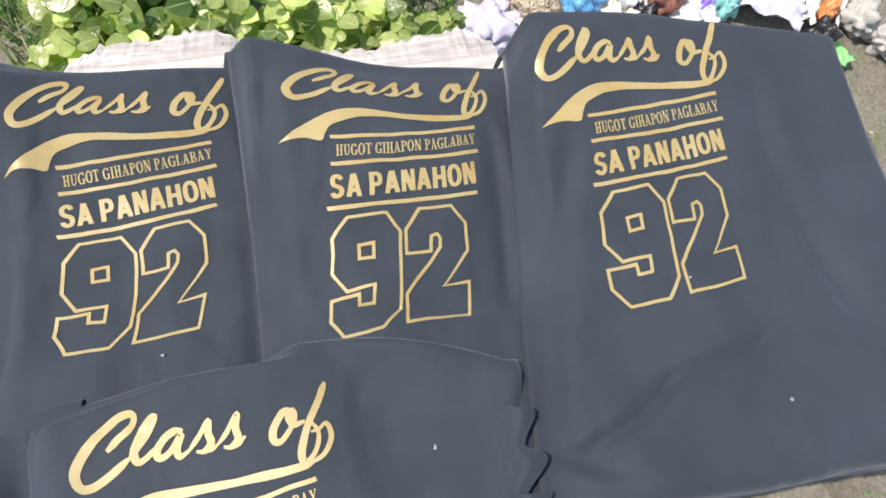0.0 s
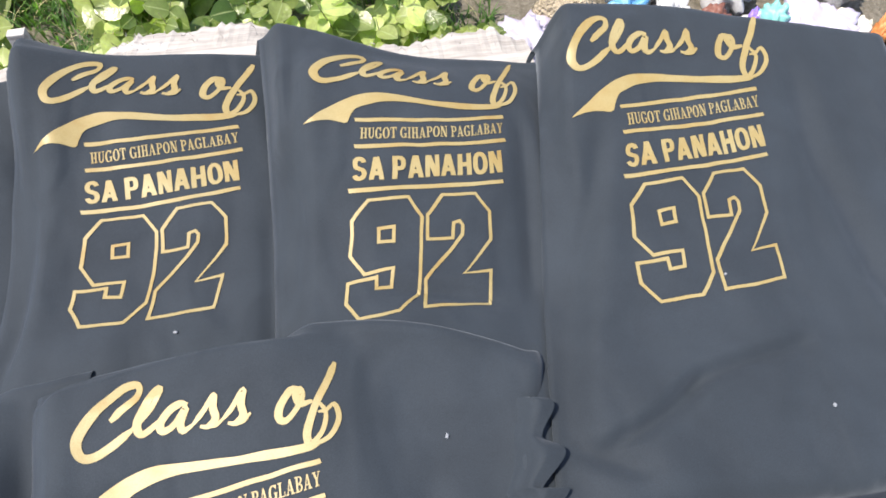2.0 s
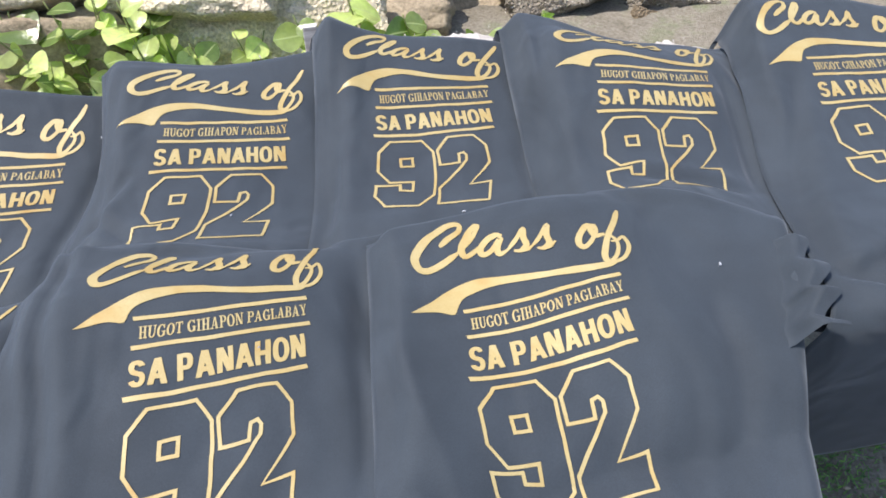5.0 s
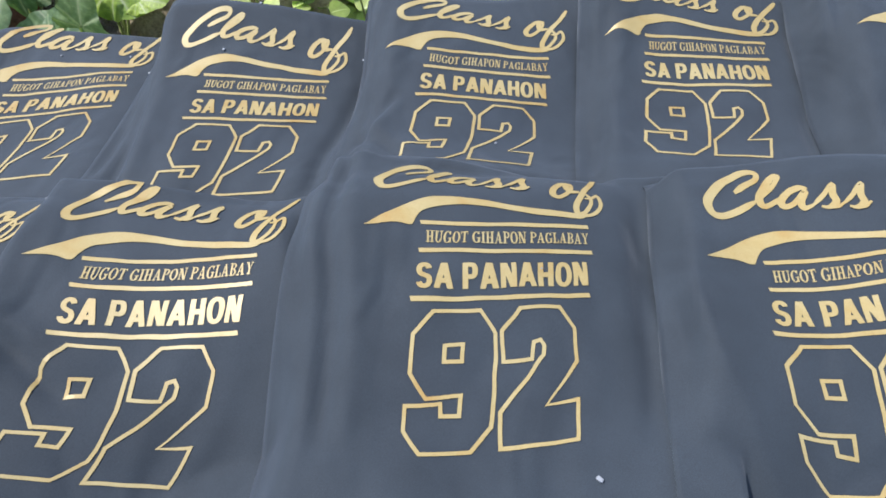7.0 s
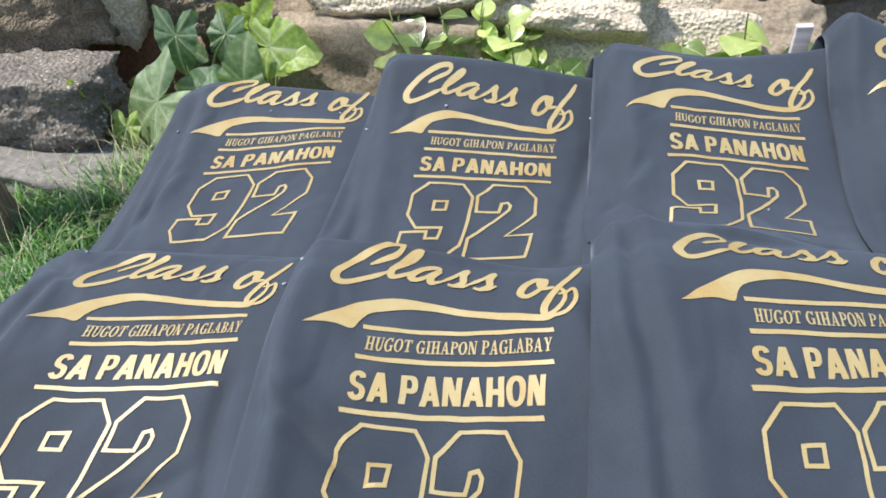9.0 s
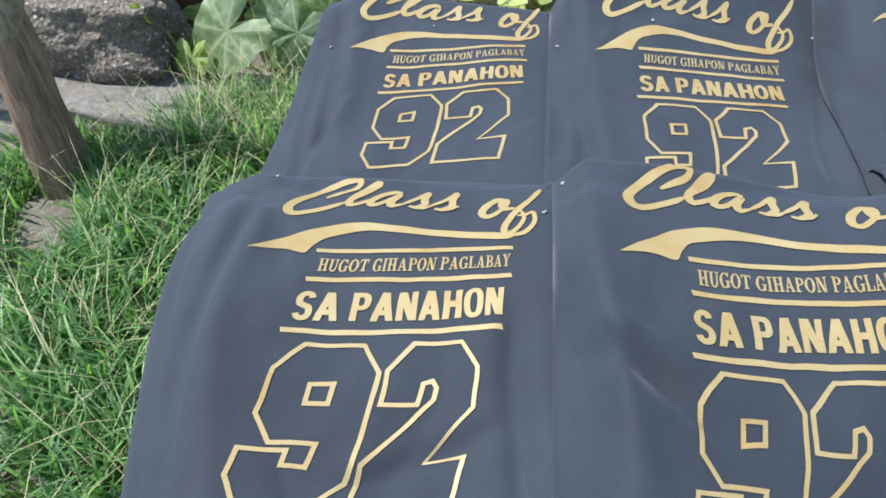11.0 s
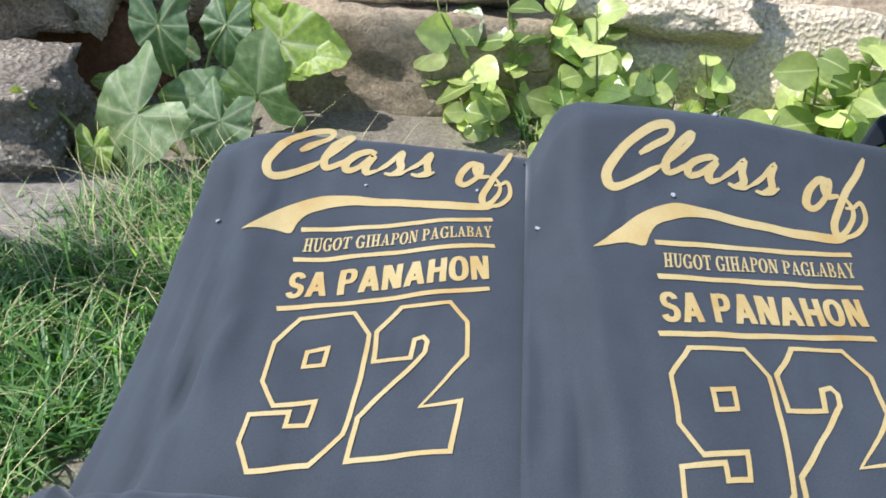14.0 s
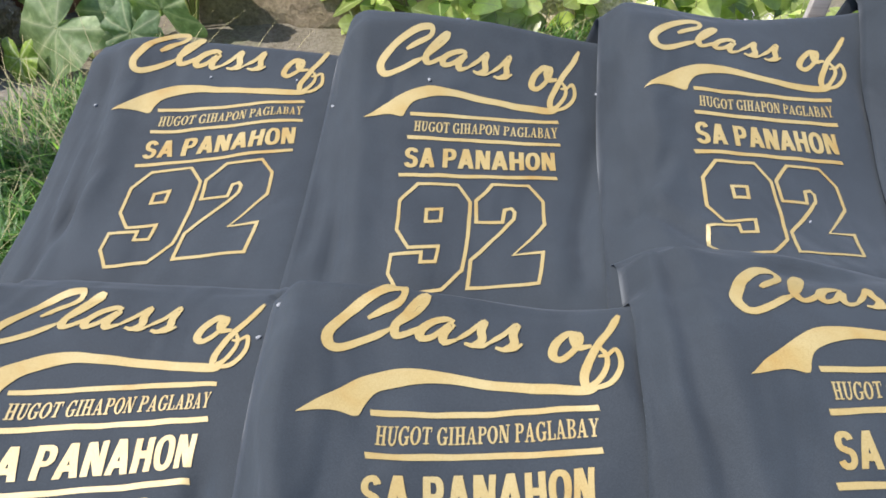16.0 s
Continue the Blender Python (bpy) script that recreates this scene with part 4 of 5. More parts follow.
def veined_mat(name, low, mid, high):
    """Broad leaf with pale radiating veins, mottled and a little translucent."""
    m, n, l, b = nodes(name, 0.45)
    sep = n.new("ShaderNodeSeparateXYZ")
    l.new(n.new("ShaderNodeUVMap").outputs[0], sep.inputs[0])

    def math_(op, a, c=None):
        k = n.new("ShaderNodeMath")
        k.operation = op
        for sock, v in zip(k.inputs, (a, c)):
            if isinstance(v, (int, float)):
                sock.default_value = v
            elif v is not None:
                l.new(v, sock)
        return k.outputs[0]

    wob = tex(n, l, "noise", 22.0, 3, coords(n))
    ang = math_("ADD", math_("MULTIPLY", sep.outputs[0], 3.75), math_("MULTIPLY", math_("SUBTRACT", wob.outputs[0], 0.5), 0.18))
    saw = math_("ABSOLUTE", math_("SUBTRACT", math_("FRACT", math_("ADD", ang, 0.5)), 0.5))
    near = math_("MULTIPLY", saw, math_("ADD", sep.outputs[1], 0.06))
    blot = tex(n, l, "noise", 38.0, 5, coords(n))
    rnd = n.new("ShaderNodeObjectInfo").outputs["Random"]
    base = ramp(n, l, rnd, [(0.0, low), (0.6, mid), (1.0, high)])
    mot = ramp(n, l, blot.outputs[0], [(0.3, (0.66, 0.70, 0.64)), (0.5, (1.0, 1.0, 1.0)), (0.64, (1.55, 1.4, 1.5)), (0.78, (2.1, 1.75, 2.2))])
    green = mixed(n, l, 0.9, base.outputs[0], mot.outputs[0], "MULTIPLY")
    vein = ramp(n, l, near, [(0.007, (0.85, 0.85, 0.85)), (0.022, (0.38, 0.38, 0.38)), (0.10, (0, 0, 0))])
    col = mixed(n, l, vein.outputs[0], green, (0.36, 0.40, 0.27))
    l.new(col, b.inputs["Base Color"])
    bump(n, l, b, blot.outputs[0], 0.5, 0.006)
    tr = n.new("ShaderNodeBsdfTranslucent")
    l.new(mixed(n, l, 1.0, col, (1.8, 2.0, 0.8), "MULTIPLY"), tr.inputs[0])
    mx = n.new("ShaderNodeMixShader")
    mx.inputs[0].default_value = 0.35
    l.new(b.outputs[0], mx.inputs[1])
    l.new(tr.outputs[0], mx.inputs[2])
    l.new(mx.outputs[0], n["Material Output"].inputs[0])
    return m


ARROW = veined_mat("arrowhead_leaf", (0.085, 0.15, 0.075), (0.13, 0.205, 0.105), (0.17, 0.245, 0.12))
YOUNG = veined_mat("young_arrowhead_leaf", (0.18, 0.28, 0.05), (0.26, 0.36, 0.07), (0.34, 0.40, 0.07))
ARROW_MESH = [mesh_from("leaf", arrowhead(0.17, a, w, k), ARROW) for k, (a, w) in enumerate(((0.80, 1.0), (0.66, 0.9), (0.84, 1.1)))]
YOUNG_MESH = [mesh_from("leaf", arrowhead(0.17, a, w, k + 5), YOUNG) for k, (a, w) in enumerate(((0.82, 1.1), (0.80, 0.9), (0.84, 1.0)))]


def aimed(base, tip, lift, spin=0.0):
    """A pose for a leaf that runs from base towards tip and faces up by lift."""
    y = (Vector(tip) - Vector(base)).normalized()
    up = Vector((0, -math.cos(lift), math.sin(lift)))
    x = y.cross(up).normalized()
    z = x.cross(y)
    m = Matrix((x, y, z)).transposed().to_4x4()
    return Matrix.Translation(base) @ m @ pose(0, 0, 0, 0, spin, 0)


def arrow_plant(label, at, leaves, shapes):
    t = thing("arrowhead_plant", label, "plant", at)
    o = Vector(at)
    for k, (base, tip, lift, size) in enumerate(leaves):
        base, tip = Vector(base) - o, Vector(tip) - o
        leaf = new("leaf", shapes[k % 3])
        leaf.parent = t
        leaf.matrix_basis = aimed(base, tip, lift) @ Matrix.Diagonal((size, size, size, 1))
        bm = bmesh.new()
        mid = base * 0.5 + Vector((0.02 * math.sin(k * 2.0), 0.03, 0.06))
        tube(bm, spline([(0.012 * math.sin(k), 0.012 * math.cos(k), -0.05), mid, base], 0.03), 0.006, 0.004, 6)
        part("stalk", bm, STEM, t)


arrow_plant("large pale-veined arrowhead plant growing from the wall foot", (-1.56, 1.10, 0.28), [
    ((-1.601, 0.98, 0.475), (-1.763, 0.95, 0.345), 0.72, 1.24),
    ((-1.295, 0.98, 0.539), (-1.256, 0.95, 0.669), 0.45, 0.90),
    ((-1.436, 1.06, 0.472), (-1.535, 1.03, 0.503), 0.65, 0.80),
    ((-1.585, 1.16, 0.612), (-1.602, 1.13, 0.451), 0.30, 0.80),
    ((-1.600, 1.22, 0.561), (-1.544, 1.19, 0.532), 0.55, 0.52),
    ((-1.382, 0.95, 0.487), (-1.431, 0.92, 0.385), 0.40, 0.72),
    ((-1.855, 1.10, 0.363), (-1.946, 1.07, 0.366), 0.80, 0.66),
    ((-1.857, 1.00, 0.368), (-1.820, 0.97, 0.324), 0.70, 0.45),
    ((-1.437, 1.20, 0.597), (-1.462, 1.17, 0.510), 0.40, 0.62),
    ((-1.500, 1.10, 0.400), (-1.540, 1.05, 0.340), 0.60, 0.60),
], ARROW_MESH)
arrow_plant("young yellow-green arrowhead plant above the shirts", (-1.40, 1.30, 0.30), [
    ((-1.338, 1.27, 0.525), (-1.197, 1.24, 0.525), 0.60, 1.00),
    ((-1.444, 1.32, 0.574), (-1.480, 1.29, 0.650), 0.70, 0.60),
    ((-1.414, 1.34, 0.574), (-1.349, 1.31, 0.657), 0.60, 0.72),
    ((-1.260, 1.25, 0.498), (-1.122, 1.22, 0.512), 0.90, 0.52),
], YOUNG_MESH)
arrow_plant("small yellowing arrowhead plant beside the grey block", (-1.74, 1.00, 0.27), [
    ((-1.702, 0.93, 0.416), (-1.706, 0.90, 0.355), 0.20, 0.48),
    ((-1.835, 1.28, 0.397), (-1.881, 1.25, 0.415), 0.60, 0.36),
    ((-1.796, 0.90, 0.545), (-1.789, 0.87, 0.600), 0.50, 0.30),
], YOUNG_MESH)

ROUND = [mesh_from("leaf", leaf_bm(0.055 * k, 0.026 * k * w, c), LEAF_SMALL) for k, w, c in
         ((1.0, 1.0, 0.2), (0.8, 1.15, 0.35), (1.25, 0.9, 0.15), (0.65, 1.0, 0.3), (1.1, 1.2, 0.3))]


def herb(label, at, height, stems, seed, size=1.0, per=9):
    rnd = random.Random(seed)
    t = thing("herb", label, "plant", at, "leafy weeds along the wall foot")
    for _ in range(stems):
        a, lean = rnd.uniform(0, 6.28), rnd.uniform(0.05, 0.5)
        h = height * rnd.uniform(0.6, 1.1)
        d = Vector((math.cos(a) * lean, math.sin(a) * lean - 0.1, 1.0)).normalized()
        side_ = Vector((math.cos(a + 1.5), math.sin(a + 1.5), 0)) * 0.15 * h
        start = Vector((rnd.uniform(-0.05, 0.05), rnd.uniform(-0.05, 0.05), -0.04))
        line = spline([start, start + d * h * 0.5 + side_ * 0.6, start + d * h + side_ * 0.2], 0.03)
        bm = bmesh.new()
        tube(bm, line, 0.0028 * size, 0.0015 * size, 5)
        part("stem", bm, STEM, t)
        for k in range(per):
            f = 0.2 + 0.8 * (k + rnd.random()) / per
            q = line[min(len(line) - 1, int(f * (len(line) - 1)))]
            b = k * 2.4 + rnd.uniform(-0.4, 0.4) + a
            out = Vector((math.cos(b), math.sin(b), rnd.uniform(-0.5, 0.8)))
            leaf = new("leaf", rnd.choice(ROUND))
            leaf.parent = t
            z = size * rnd.uniform(0.75, 1.35)
            leaf.matrix_basis = aimed(q, q + out, rnd.uniform(0.3, 1.5), rnd.uniform(-0.6, 0.6)) @ Matrix.Diagonal((z, z, z, 1))
    return t


for k, (x, y, h, n, size, per) in enumerate([
        (-0.94, 1.38, 0.30, 2, 2.0, 4), (-0.84, 1.40, 0.44, 2, 1.8, 5), (-0.76, 1.44, 0.46, 3, 1.4, 6), (-0.72, 1.38, 0.36, 3, 1.4, 6), (-0.84, 1.30, 0.20, 3, 1.4, 6),
        (-0.56, 1.42, 0.40, 2, 1.9, 4), (-0.48, 1.40, 0.28, 3, 1.8, 5), (-0.40, 1.44, 0.24, 2, 1.5, 5), (-0.26, 1.44, 0.28, 2, 1.5, 4), (-0.44, 1.28, 0.16, 2, 1.3, 5),
        (0.00, 1.42, 0.40, 3, 1.8, 6), (0.10, 1.46, 0.44, 3, 1.9, 6), (0.14, 1.34, 0.24, 4, 1.5, 6), (-0.10, 1.32, 0.18, 4, 1.6, 6), (0.24, 1.44, 0.34, 3, 1.6, 6)]):
    herb("leafy weed with large pale green oval leaves", (x, y, ground_z(x, y)), h, n, 300 + k, size * 0.85, per + 1)
for k, (x, y, h, n, size) in enumerate([
        (0.02, 1.16, 0.26, 5, 1.3), (0.14, 1.08, 0.28, 5, 1.3), (0.26, 1.14, 0.26, 5, 1.4), (0.36, 1.06, 0.26, 5, 1.25), (0.48, 1.12, 0.28, 5, 1.3),
        (0.58, 1.04, 0.25, 5, 1.2), (0.68, 1.10, 0.26, 5, 1.2), (0.76, 1.00, 0.24, 4, 1.2), (-0.08, 1.04, 0.24, 4, 1.2), (0.30, 0.94, 0.22, 4, 1.1),
        (0.44, 0.92, 0.22, 4, 1.1), (0.10, 0.94, 0.24, 4, 1.2), (0.62, 0.90, 0.20, 4, 1.0), (0.36, 1.30, 0.3, 4, 1.3), (-0.18, 0.92, 0.22, 4, 1.2), (0.52, 1.28, 0.3, 4, 1.3), (-0.28, 0.98, 0.22, 4, 1.3), (0.84, 0.92, 0.18, 3, 1.0),
        (-0.80, 0.98, 0.16, 3, 1.0), (-0.66, 1.05, 0.15, 3, 0.9), (-0.52, 0.98, 0.16, 4, 1.0), (-0.38, 1.06, 0.18, 4, 1.0), (-0.62, 1.20, 0.16, 3, 1.1), 
        (0.70, 1.26, 0.28, 4, 1.3), (0.88, 1.08, 0.24, 4, 1.1), (0.50, 0.82, 0.18, 3, 0.9), (0.20, 0.84, 0.2, 3, 0.9), (-1.90, 1.22, 0.16, 2, 1.2), (-2.02, 0.84, 0.14, 2, 1.0)]):
    herb("low leafy weed with round bright green leaves", (x, y, ground_z(x, y)), h, n + 1, 400 + k, size * 0.72, 11)


# ---------------------------------------------------------------- grass
def grass(label, count, spot, seed, long_, mat, width=0.0032, name="grass", droop=0.9):
    rnd = random.Random(seed)
    verts, faces = [], []
    for _ in range(count):
        x, y = spot(rnd)
        z = ground_z(x, y) - 0.01
        a, h = rnd.uniform(0, 6.283), long_ * rnd.uniform(0.45, 1.2)
        d, w = Vector((math.cos(a), math.sin(a), 0)), width * rnd.uniform(0.6, 1.3)
        s = Vector((-d.y, d.x, 0)) * w
        bow = rnd.uniform(0.25, droop)
        base = len(verts)
        for k in range(5):
            t = k / 4
            p = Vector((x, y, z)) + d * h * bow * t * t + Vector((0, 0, h * (t - 0.45 * bow * t * t)))
            n = s * (1 - t) ** 0.6
            verts += [p - n, p + n] if k < 4 else [p]
        for k in range(3):
            faces.append((base + 2 * k, base + 2 * k + 1, base + 2 * k + 3, base + 2 * k + 2))
        faces.append((base + 6, base + 7, base + 8))
    me = bpy.data.meshes.new(name)
    me.from_pydata(verts, [], faces)
    me.materials.append(mat)
    me.polygons.foreach_set("use_smooth", [True] * len(me.polygons))
    return tagged(new(name, me), label, "grass", kind="stuff")


def left_lawn(r):
    while True:
        x, y = r.uniform(-3.4, -0.94), r.uniform(-2.2, 0.90)
        edge = math.hypot(max(0.0, -2.4 - x), max(0.0, -1.1 - y)) + 0.35 * noise.noise((x * 1.3, y * 1.3, 2.0))
        if edge > 0.7 * r.random():
            continue
        if not (x < -1.66 and y > 0.74) and noise.noise((x * 3.0, y * 3.0, 9.0)) > -0.36 + 0.34 * r.random():
            return x, y


def plant_foot(r):
    return r.uniform(-1.62, -1.05), r.uniform(0.55, 0.86)


def lush_foot(r):
    return r.gauss(-1.36, 0.10), r.gauss(0.66, 0.12)


def wall_foot(r):
    while True:
        x, y = r.uniform(-0.75, 0.95), r.uniform(0.62, 1.42)
        if noise.noise((x * 4.0, y * 4.0, 5.0)) > -0.25 + 0.4 * r.random():
            return x, y


def front_right(r):
    while True:
        x, y = r.uniform(0.7, 2.0), r.uniform(-0.7, 0.25)
        if noise.noise((x * 4.0, y * 4.0, 6.0)) > -0.25 + 0.5 * r.random() + 0.35 * smooth01((x - 1.1) / 0.4):
            return x, y


grass("dense bright green grass beside the tables", 19000, left_lawn, 5, 0.14, GRASS, 0.0042)
grass("dense short dark green undergrowth grass", 13000, left_lawn, 15, 0.09, GRASS_DARK, 0.0036)
grass("long pale green grass at the plants' foot", 1500, plant_foot, 6, 0.17, GRASS, 0.0038)
grass("lush lime green blades at the plants' foot", 420, lush_foot, 26, 0.16, GRASS_LIME, 0.0062, "blade_grass", 0.7)
grass("broad-bladed weedy grass among the lawn", 5200, left_lawn, 25, 0.11, GRASS_DARK, 0.0075, "weed_grass", 1.1)
grass("dry pale grass stalks among the green", 1300, left_lawn, 7, 0.26, STRAW, 0.0011, "dry_grass", 1.3)
grass("dry seed stalks at the plants' foot", 260, plant_foot, 8, 0.30, STRAW, 0.0012, "dry_grass", 1.2)
grass("thin weedy grass along the wall foot", 5000, wall_foot, 16, 0.09, GRASS_DARK, 0.0036)
grass("dry straw-coloured grass along the wall foot", 900, wall_foot, 17, 0.13, STRAW, 0.0014, "dry_grass", 1.3)
grass("sparse short moss and grass on the bare soil", 9000, front_right, 9, 0.024, GRASS, 0.0034, "moss", 1.2)


# ---------------------------------------------------------------- litter and rubbish
def crumpled(name, label, category, at, size, seed, mat, sharp=0.45):
    rnd_ = Vector((seed * 3.1, seed * 1.7, seed * 0.9))
    bm = bmesh.new()
    bmesh.ops.create_icosphere(bm, subdivisions=4, radius=1.0)
    for v in bm.verts:
        c = v.co.copy()
        k = 1 + sharp * (abs(noise.noise(c * 1.6 + rnd_)) - 0.25) + 0.5 * sharp * (abs(noise.noise(c * 4 + rnd_)) - 0.2)
        v.co = c * k
    ob = new(name, mesh_from(name, bm, mat))
    ob.location, ob.scale, ob.rotation_euler = at, size, (0.2 * math.sin(seed), 0.2 * math.cos(seed), seed)
    return tagged(ob, label, category)


PLASTIC = plain("white_plastic", (0.49, 0.50, 0.52), 0.4, amount=0.2)
PAPER = plain("dirty_paper", (0.66, 0.62, 0.54), 0.9, amount=0.25)
BLUE, TEAL = plain("blue_plastic", (0.09, 0.30, 0.56), 0.4), plain("teal_plastic", (0.20, 0.52, 0.50), 0.4)
GREEN_P, ORANGE = plain("green_plastic", (0.19, 0.50, 0.17), 0.4), plain("orange_plastic", (0.66, 0.25, 0.09), 0.4)
MAROON, BLACK = plain("brown_plastic", (0.20, 0.08, 0.06), 0.5), plain("black_plastic", (0.02, 0.02, 0.024), 0.35)
VIOLET, TAN = plain("violet_plastic", (0.25, 0.16, 0.60), 0.4), plain("dead_leaf", (0.32, 0.20, 0.10), 0.85)

def sheet_scrap(name, label, category, at, size, seed, mat):
    """A torn, crinkled sheet lying in folds."""
    r = random.Random(seed)
    bm = bmesh.new()
    n = 16
    off = Vector((seed * 2.3, seed * 1.1, 0))
    grid = [[bm.verts.new(((i / n - 0.5) * size[0] * (1 + 0.2 * noise.noise((j * 0.4, seed, 0))), (j / n - 0.5) * size[1] * (1 + 0.25 * noise.noise((i * 0.4, seed, 5))),
                           size[2] * (0.5 + 1.3 * abs(noise.noise(Vector((i / n * 2.5, j / n * 2.5, 0)) + off)) + 0.4 * noise.noise(Vector((i / n * 7, j / n * 7, 1)) + off) + 0.5 * j / n))) for i in range(n + 1)] for j in range(n + 1)]
    for a, b in zip(grid, grid[1:]):
        for i in range(n):
            bm.faces.new((a[i], a[i + 1], b[i + 1], b[i]))
    ob = new(name, mesh_from(name, bm, mat))
    ob.location, ob.rotation_euler = at, (0, 0, r.uniform(-0.6, 0.6))
    sol = ob.modifiers.new("thickness", "SOLIDIFY")
    sol.thickness = 0.0015
    return tagged(ob, label, category)


LILAC, GREYBITS = plain("lilac_plastic", (0.47, 0.45, 0.58), 0.4, amount=0.15), plain("grey_scrap", (0.36, 0.35, 0.33), 0.8, amount=0.5)
for k, (x, y, s, mat, name, label, cat) in enumerate([
        (1.00, 1.06, (0.09, 0.08, 0.06), LILAC, "plastic_bag", "crumpled lilac plastic bag on the rubbish heap", "bag"),
        (1.14, 1.12, (0.08, 0.06, 0.06), ROCK, "rubble_lump", "tan broken rubble lump among rubbish", "rock"),
        (1.27, 1.09, (0.060, 0.05, 0.06), BLUE, "plastic_bag", "crumpled bright blue plastic bag", "bag"),
        (1.22, 1.04, (0.025, 0.02, 0.025), BLACK, "black_scrap", "small black plastic scrap", "scrap"),
        (1.44, 1.05, (0.03, 0.03, 0.04), BLACK, "black_scrap", "small black plastic scrap", "scrap"),
        (1.51, 1.07, (0.050, 0.035, 0.05), MAROON, "plastic_cup", "dark red-brown crushed plastic cup", "cup"),
        (1.63, 1.06, (0.025, 0.02, 0.04), VIOLET, "food_packet", "dark violet crumpled food packet", "packet"),
        (1.68, 1.05, (0.045, 0.03, 0.05), TEAL, "food_packet", "pale teal crumpled food packet", "packet"),
        (1.94, 0.93, (0.04, 0.04, 0.045), BLACK, "black_bag", "small black plastic bag of rubbish", "bag"),
        (1.97, 0.99, (0.030, 0.025, 0.05), ORANGE, "orange_packet", "small orange crumpled packet", "packet"),
        (2.07, 0.97, (0.06, 0.05, 0.05), GREYBITS, "rubble_lump", "grey broken rubble lump among rubbish", "rock"),
        (2.14, 0.90, (0.05, 0.05, 0.04), GREYBITS, "rubble_lump", "grey broken rubble lump among rubbish", "rock"),
        (1.33, 1.20, (0.08, 0.06, 0.09), PLASTIC, "plastic_bag", "torn white plastic bag with soil on it", "bag"),
        (1.58, 1.20, (0.10, 0.06, 0.10), PLASTIC, "plastic_bag", "torn white plastic bag with soil on it", "bag"),
        (1.84, 1.14, (0.10, 0.06, 0.10), GREYBITS, "rubble_lump", "grey broken rubble lump among rubbish", "rock"),
        (1.98, 0.62, (0.05, 0.04, 0.03), PALE, "broken_stone", "small pale broken stone on bare soil", "rock"),
        (0.88, 0.96, (0.04, 0.03, 0.02), TAN, "dead_leaves", "curled dry brown leaves", "leaves"),
        (1.10, 0.98, (0.05, 0.035, 0.02), TAN, "dead_leaves", "curled dry brown leaves", "leaves")]):
    crumpled(name, label, cat, (x, y, ground_z(x, y) + s[2] * 0.7), s, k + 1.3, mat, 0.9)

for k, (x, y, s, mat, name, label, cat) in enumerate([
        (1.00, 0.98, (0.12, 0.09, 0.03), PAPER, "paper_scrap", "dirty crumpled paper scrap", "paper"),
        (1.16, 1.02, (0.16, 0.09, 0.03), PAPER, "paper_scrap", "dirty crumpled paper scrap", "paper"),
        (1.37, 1.06, (0.12, 0.10, 0.04), PAPER, "paper_scrap", "dirty crumpled paper scrap", "paper"),
        (1.41, 1.10, (0.08, 0.10, 0.06), PLASTIC, "plastic_sheet", "torn white plastic sheet over the rubbish", "plastic sheet"),
        (1.58, 1.03, (0.13, 0.09, 0.04), PLASTIC, "plastic_sheet", "torn white plastic sheet over the rubbish", "plastic sheet"),
        (1.60, 0.98, (0.08, 0.05, 0.02), TEAL, "food_packet", "flat pale teal food packet", "packet"),
        (1.79, 1.02, (0.20, 0.12, 0.05), LILAC, "plastic_sheet", "pale lilac plastic sheet over the rubbish", "plastic sheet"),
        (1.88, 1.00, (0.10, 0.08, 0.04), PAPER, "paper_scrap", "dirty crumpled paper scrap", "paper"),
        (1.97, 0.89, (0.09, 0.10, 0.015), GREEN_P, "green_packet", "flat bright green plastic packet", "packet"),
        ]):
    sheet_scrap(name, label, cat, (x, y, ground_z(x, y) + 0.012), s, k + 60, mat)

bm = bmesh.new()
tube(bm, [(0, 0, 0), (0.02, 0.05, 0.05), (0.05, 0.10, 0.11)], 0.008, 0.007, 8)
stick = new("stick", mesh_from("stick", bm, PLASTIC))
stick.location = (1.99, 0.93, ground_z(1.99, 0.93))
tagged(stick, "thin white plastic stick leaning on the rubbish", "stick")


def pebbles(label, count, spot, seed, size, mats):
    r = random.Random(seed)
    shapes = [mesh_from("pebble", rock_mesh(500 + seed + k, 0.3, 2), m) for k, m in enumerate(mats)]
    for _ in range(count):
        x, y = spot(r)
        s = size * r.uniform(0.4, 1.4)
        ob = new("pebble", r.choice(shapes))
        ob.location = (x, y, ground_z(x, y) + s * 0.25)
        ob.scale, ob.rotation_euler = (s, s * r.uniform(0.6, 1.0), s * r.uniform(0.4, 0.7)), (r.random(), r.random(), r.uniform(0, 6))
        tagged(ob, label, "pebble", "pebbles on the bare soil")


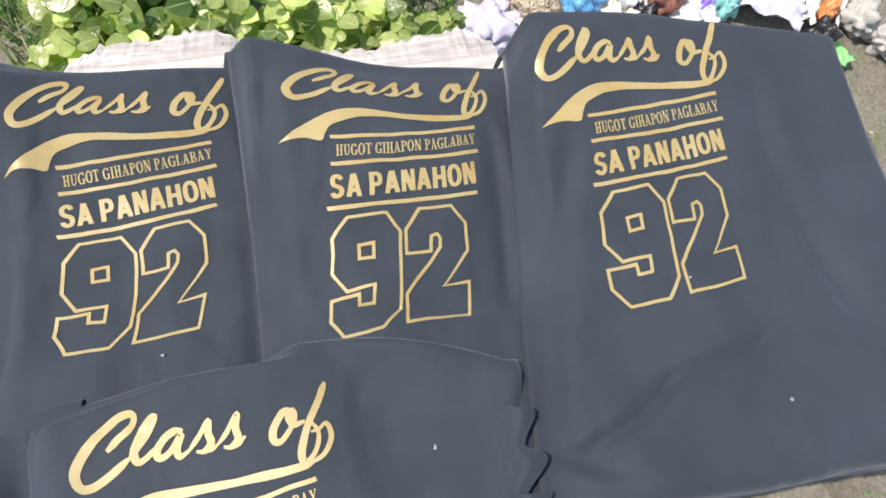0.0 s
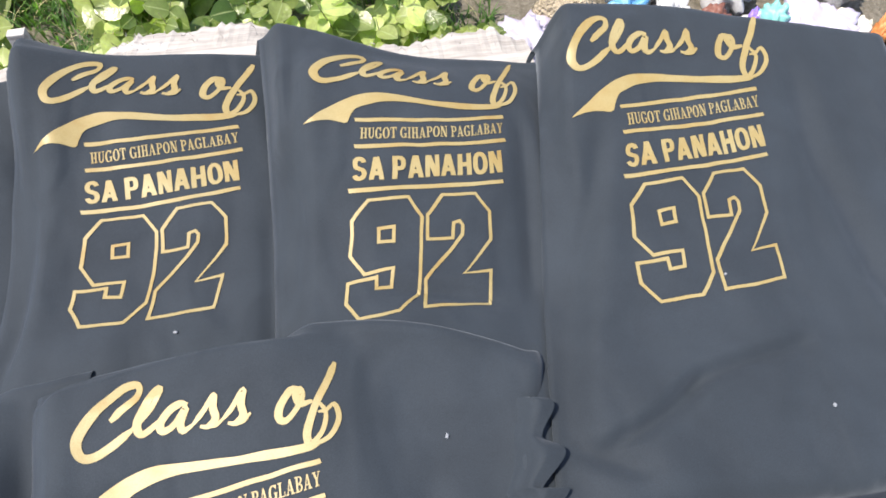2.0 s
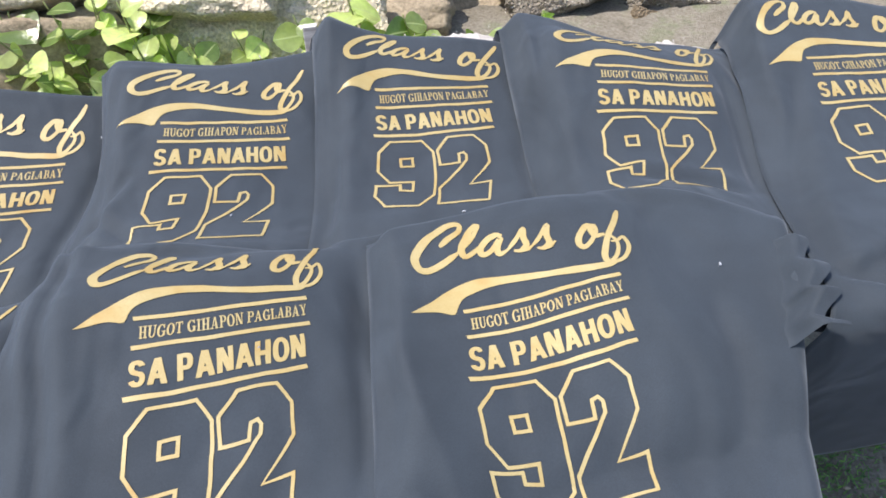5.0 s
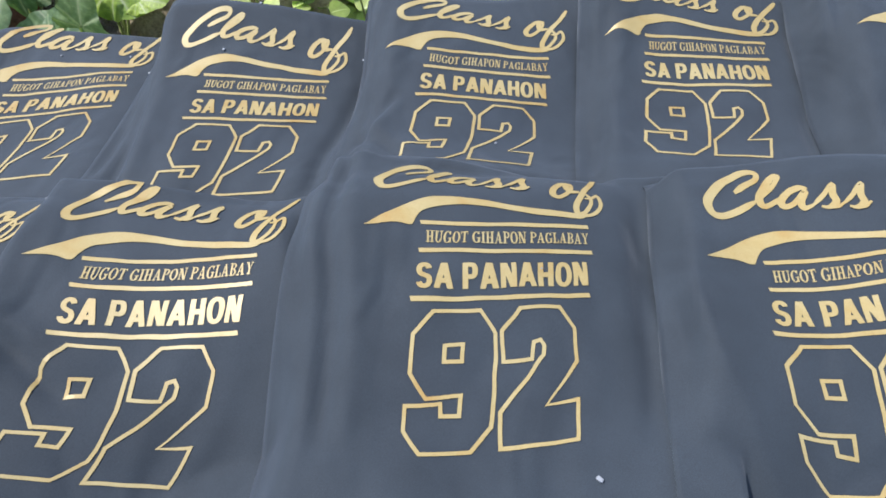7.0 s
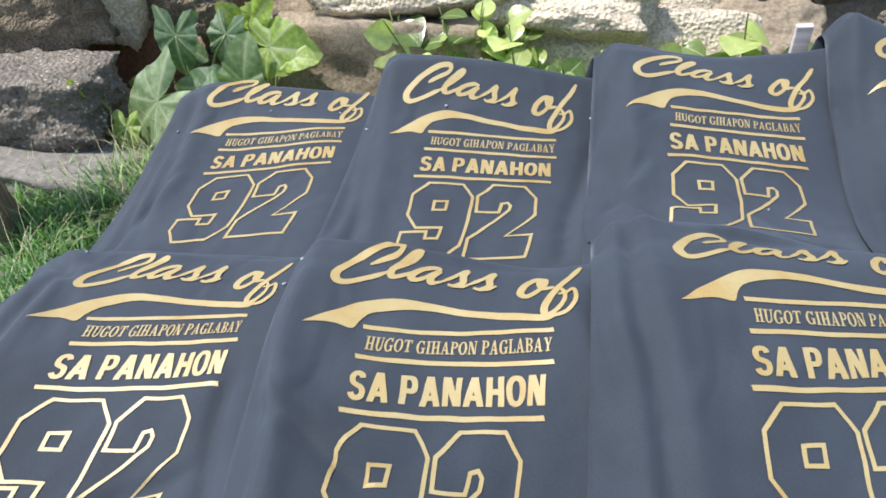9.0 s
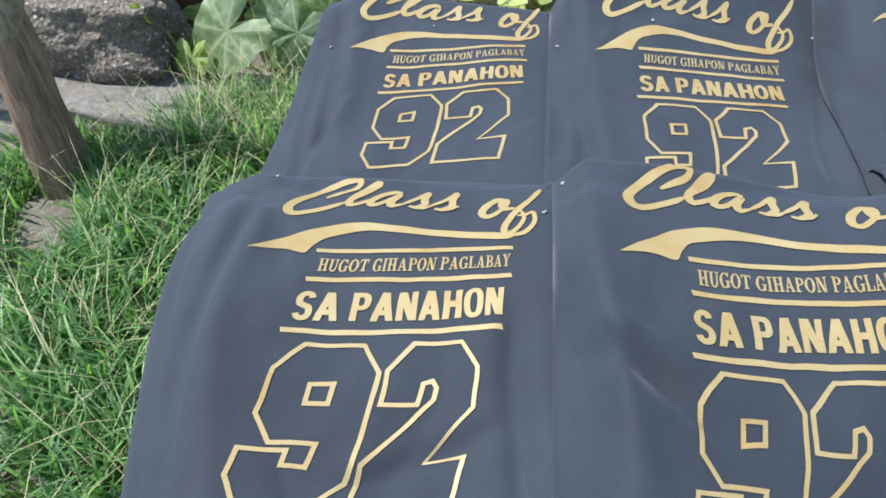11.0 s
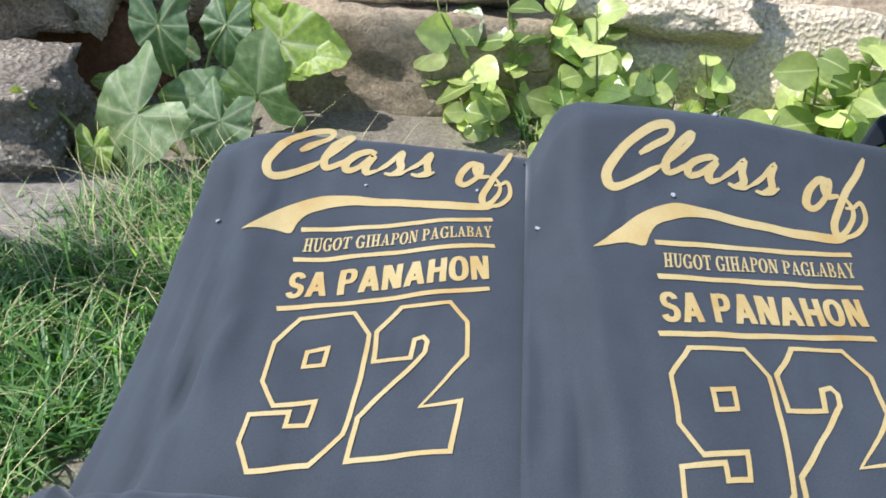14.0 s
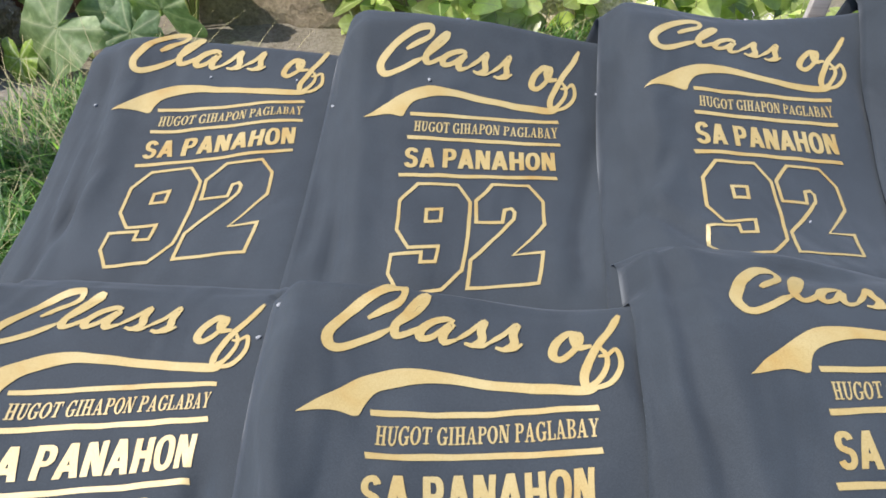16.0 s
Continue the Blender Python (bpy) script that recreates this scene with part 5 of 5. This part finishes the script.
for k, (x, y, w, mat, label) in enumerate([
        (1.03, -0.17, 0.030, TAN, "curled dry brown leaf on mossy soil"), (1.30, -0.08, 0.020, TAN, "curled dry brown leaf on mossy soil"), (1.20, -0.22, 0.026, PLASTIC, "small torn white scrap on the soil"),
        (1.17, -0.13, 0.020, PLASTIC, "small torn white scrap on the soil"), (1.30, -0.24, 0.018, PAPER, "small torn pale paper scrap on the soil")]):
    sheet_scrap("litter", label, "litter", (x, y, ground_z(x, y) + 0.006), (w * 0.42, w * 0.6, 0.007), k + 90, mat)


def near_hem(r):
    return r.uniform(0.85, 1.75), r.uniform(-0.35, 0.15)


pebbles("small grey and pale pebble on mossy soil", 130, near_hem, 3, 0.0065, [ROCK, PALE, GREYBITS, PALE])
pebbles("stone chip on the bare soil", 14, lambda r: (r.uniform(1.5, 2.4), r.uniform(0.2, 0.9)), 4, 0.012, [ROCK, PALE])


# ---------------------------------------------------------------- lint on the shirts
def lint(s, X, Y, size, seed):
    bm = rock_mesh(700 + seed, 0.6, 2)
    x, y, z = on_cloth(s, X, Y, 0.0)
    ob = new("lint_fluff", mesh_from("lint_fluff", bm, LINT))
    ob.location, ob.scale = (x, y, z + size * 0.25), (size * 0.55, size * 0.4, size * 0.32)
    ob.rotation_euler = (0, 0, seed)
    tagged(ob, "tiny white lint fluff on the dark cloth", "lint", "lint on the shirts")


for k, (s, X, Y, size) in enumerate([
        (BACK[0], -45, 20, 0.005), (BACK[0], 285, 55, 0.004), (BACK[0], 150, 70, 0.004), (BACK[1], 150, 170, 0.005), (BACK[1], 105, 65, 0.005), (BACK[1], -60, 60, 0.005),
        (BACK[2], 155, -215, 0.004), (BACK[2], -50, 60, 0.004), (BACK[3], 155, -310, 0.005), (BACK[5], 120, -262, 0.004), (BACK[5], 180, -440, 0.005),
        (FRONT[0], -20, 165, 0.004), (FRONT[0], 350, 70, 0.005), (FRONT[1], -60, 130, 0.005), (FRONT[2], 215, -330, 0.006), (FRONT[2], 210, -60, 0.003), (FRONT[3], 470, 20, 0.005)]):
    lint(s, X, Y, size, k + 1)
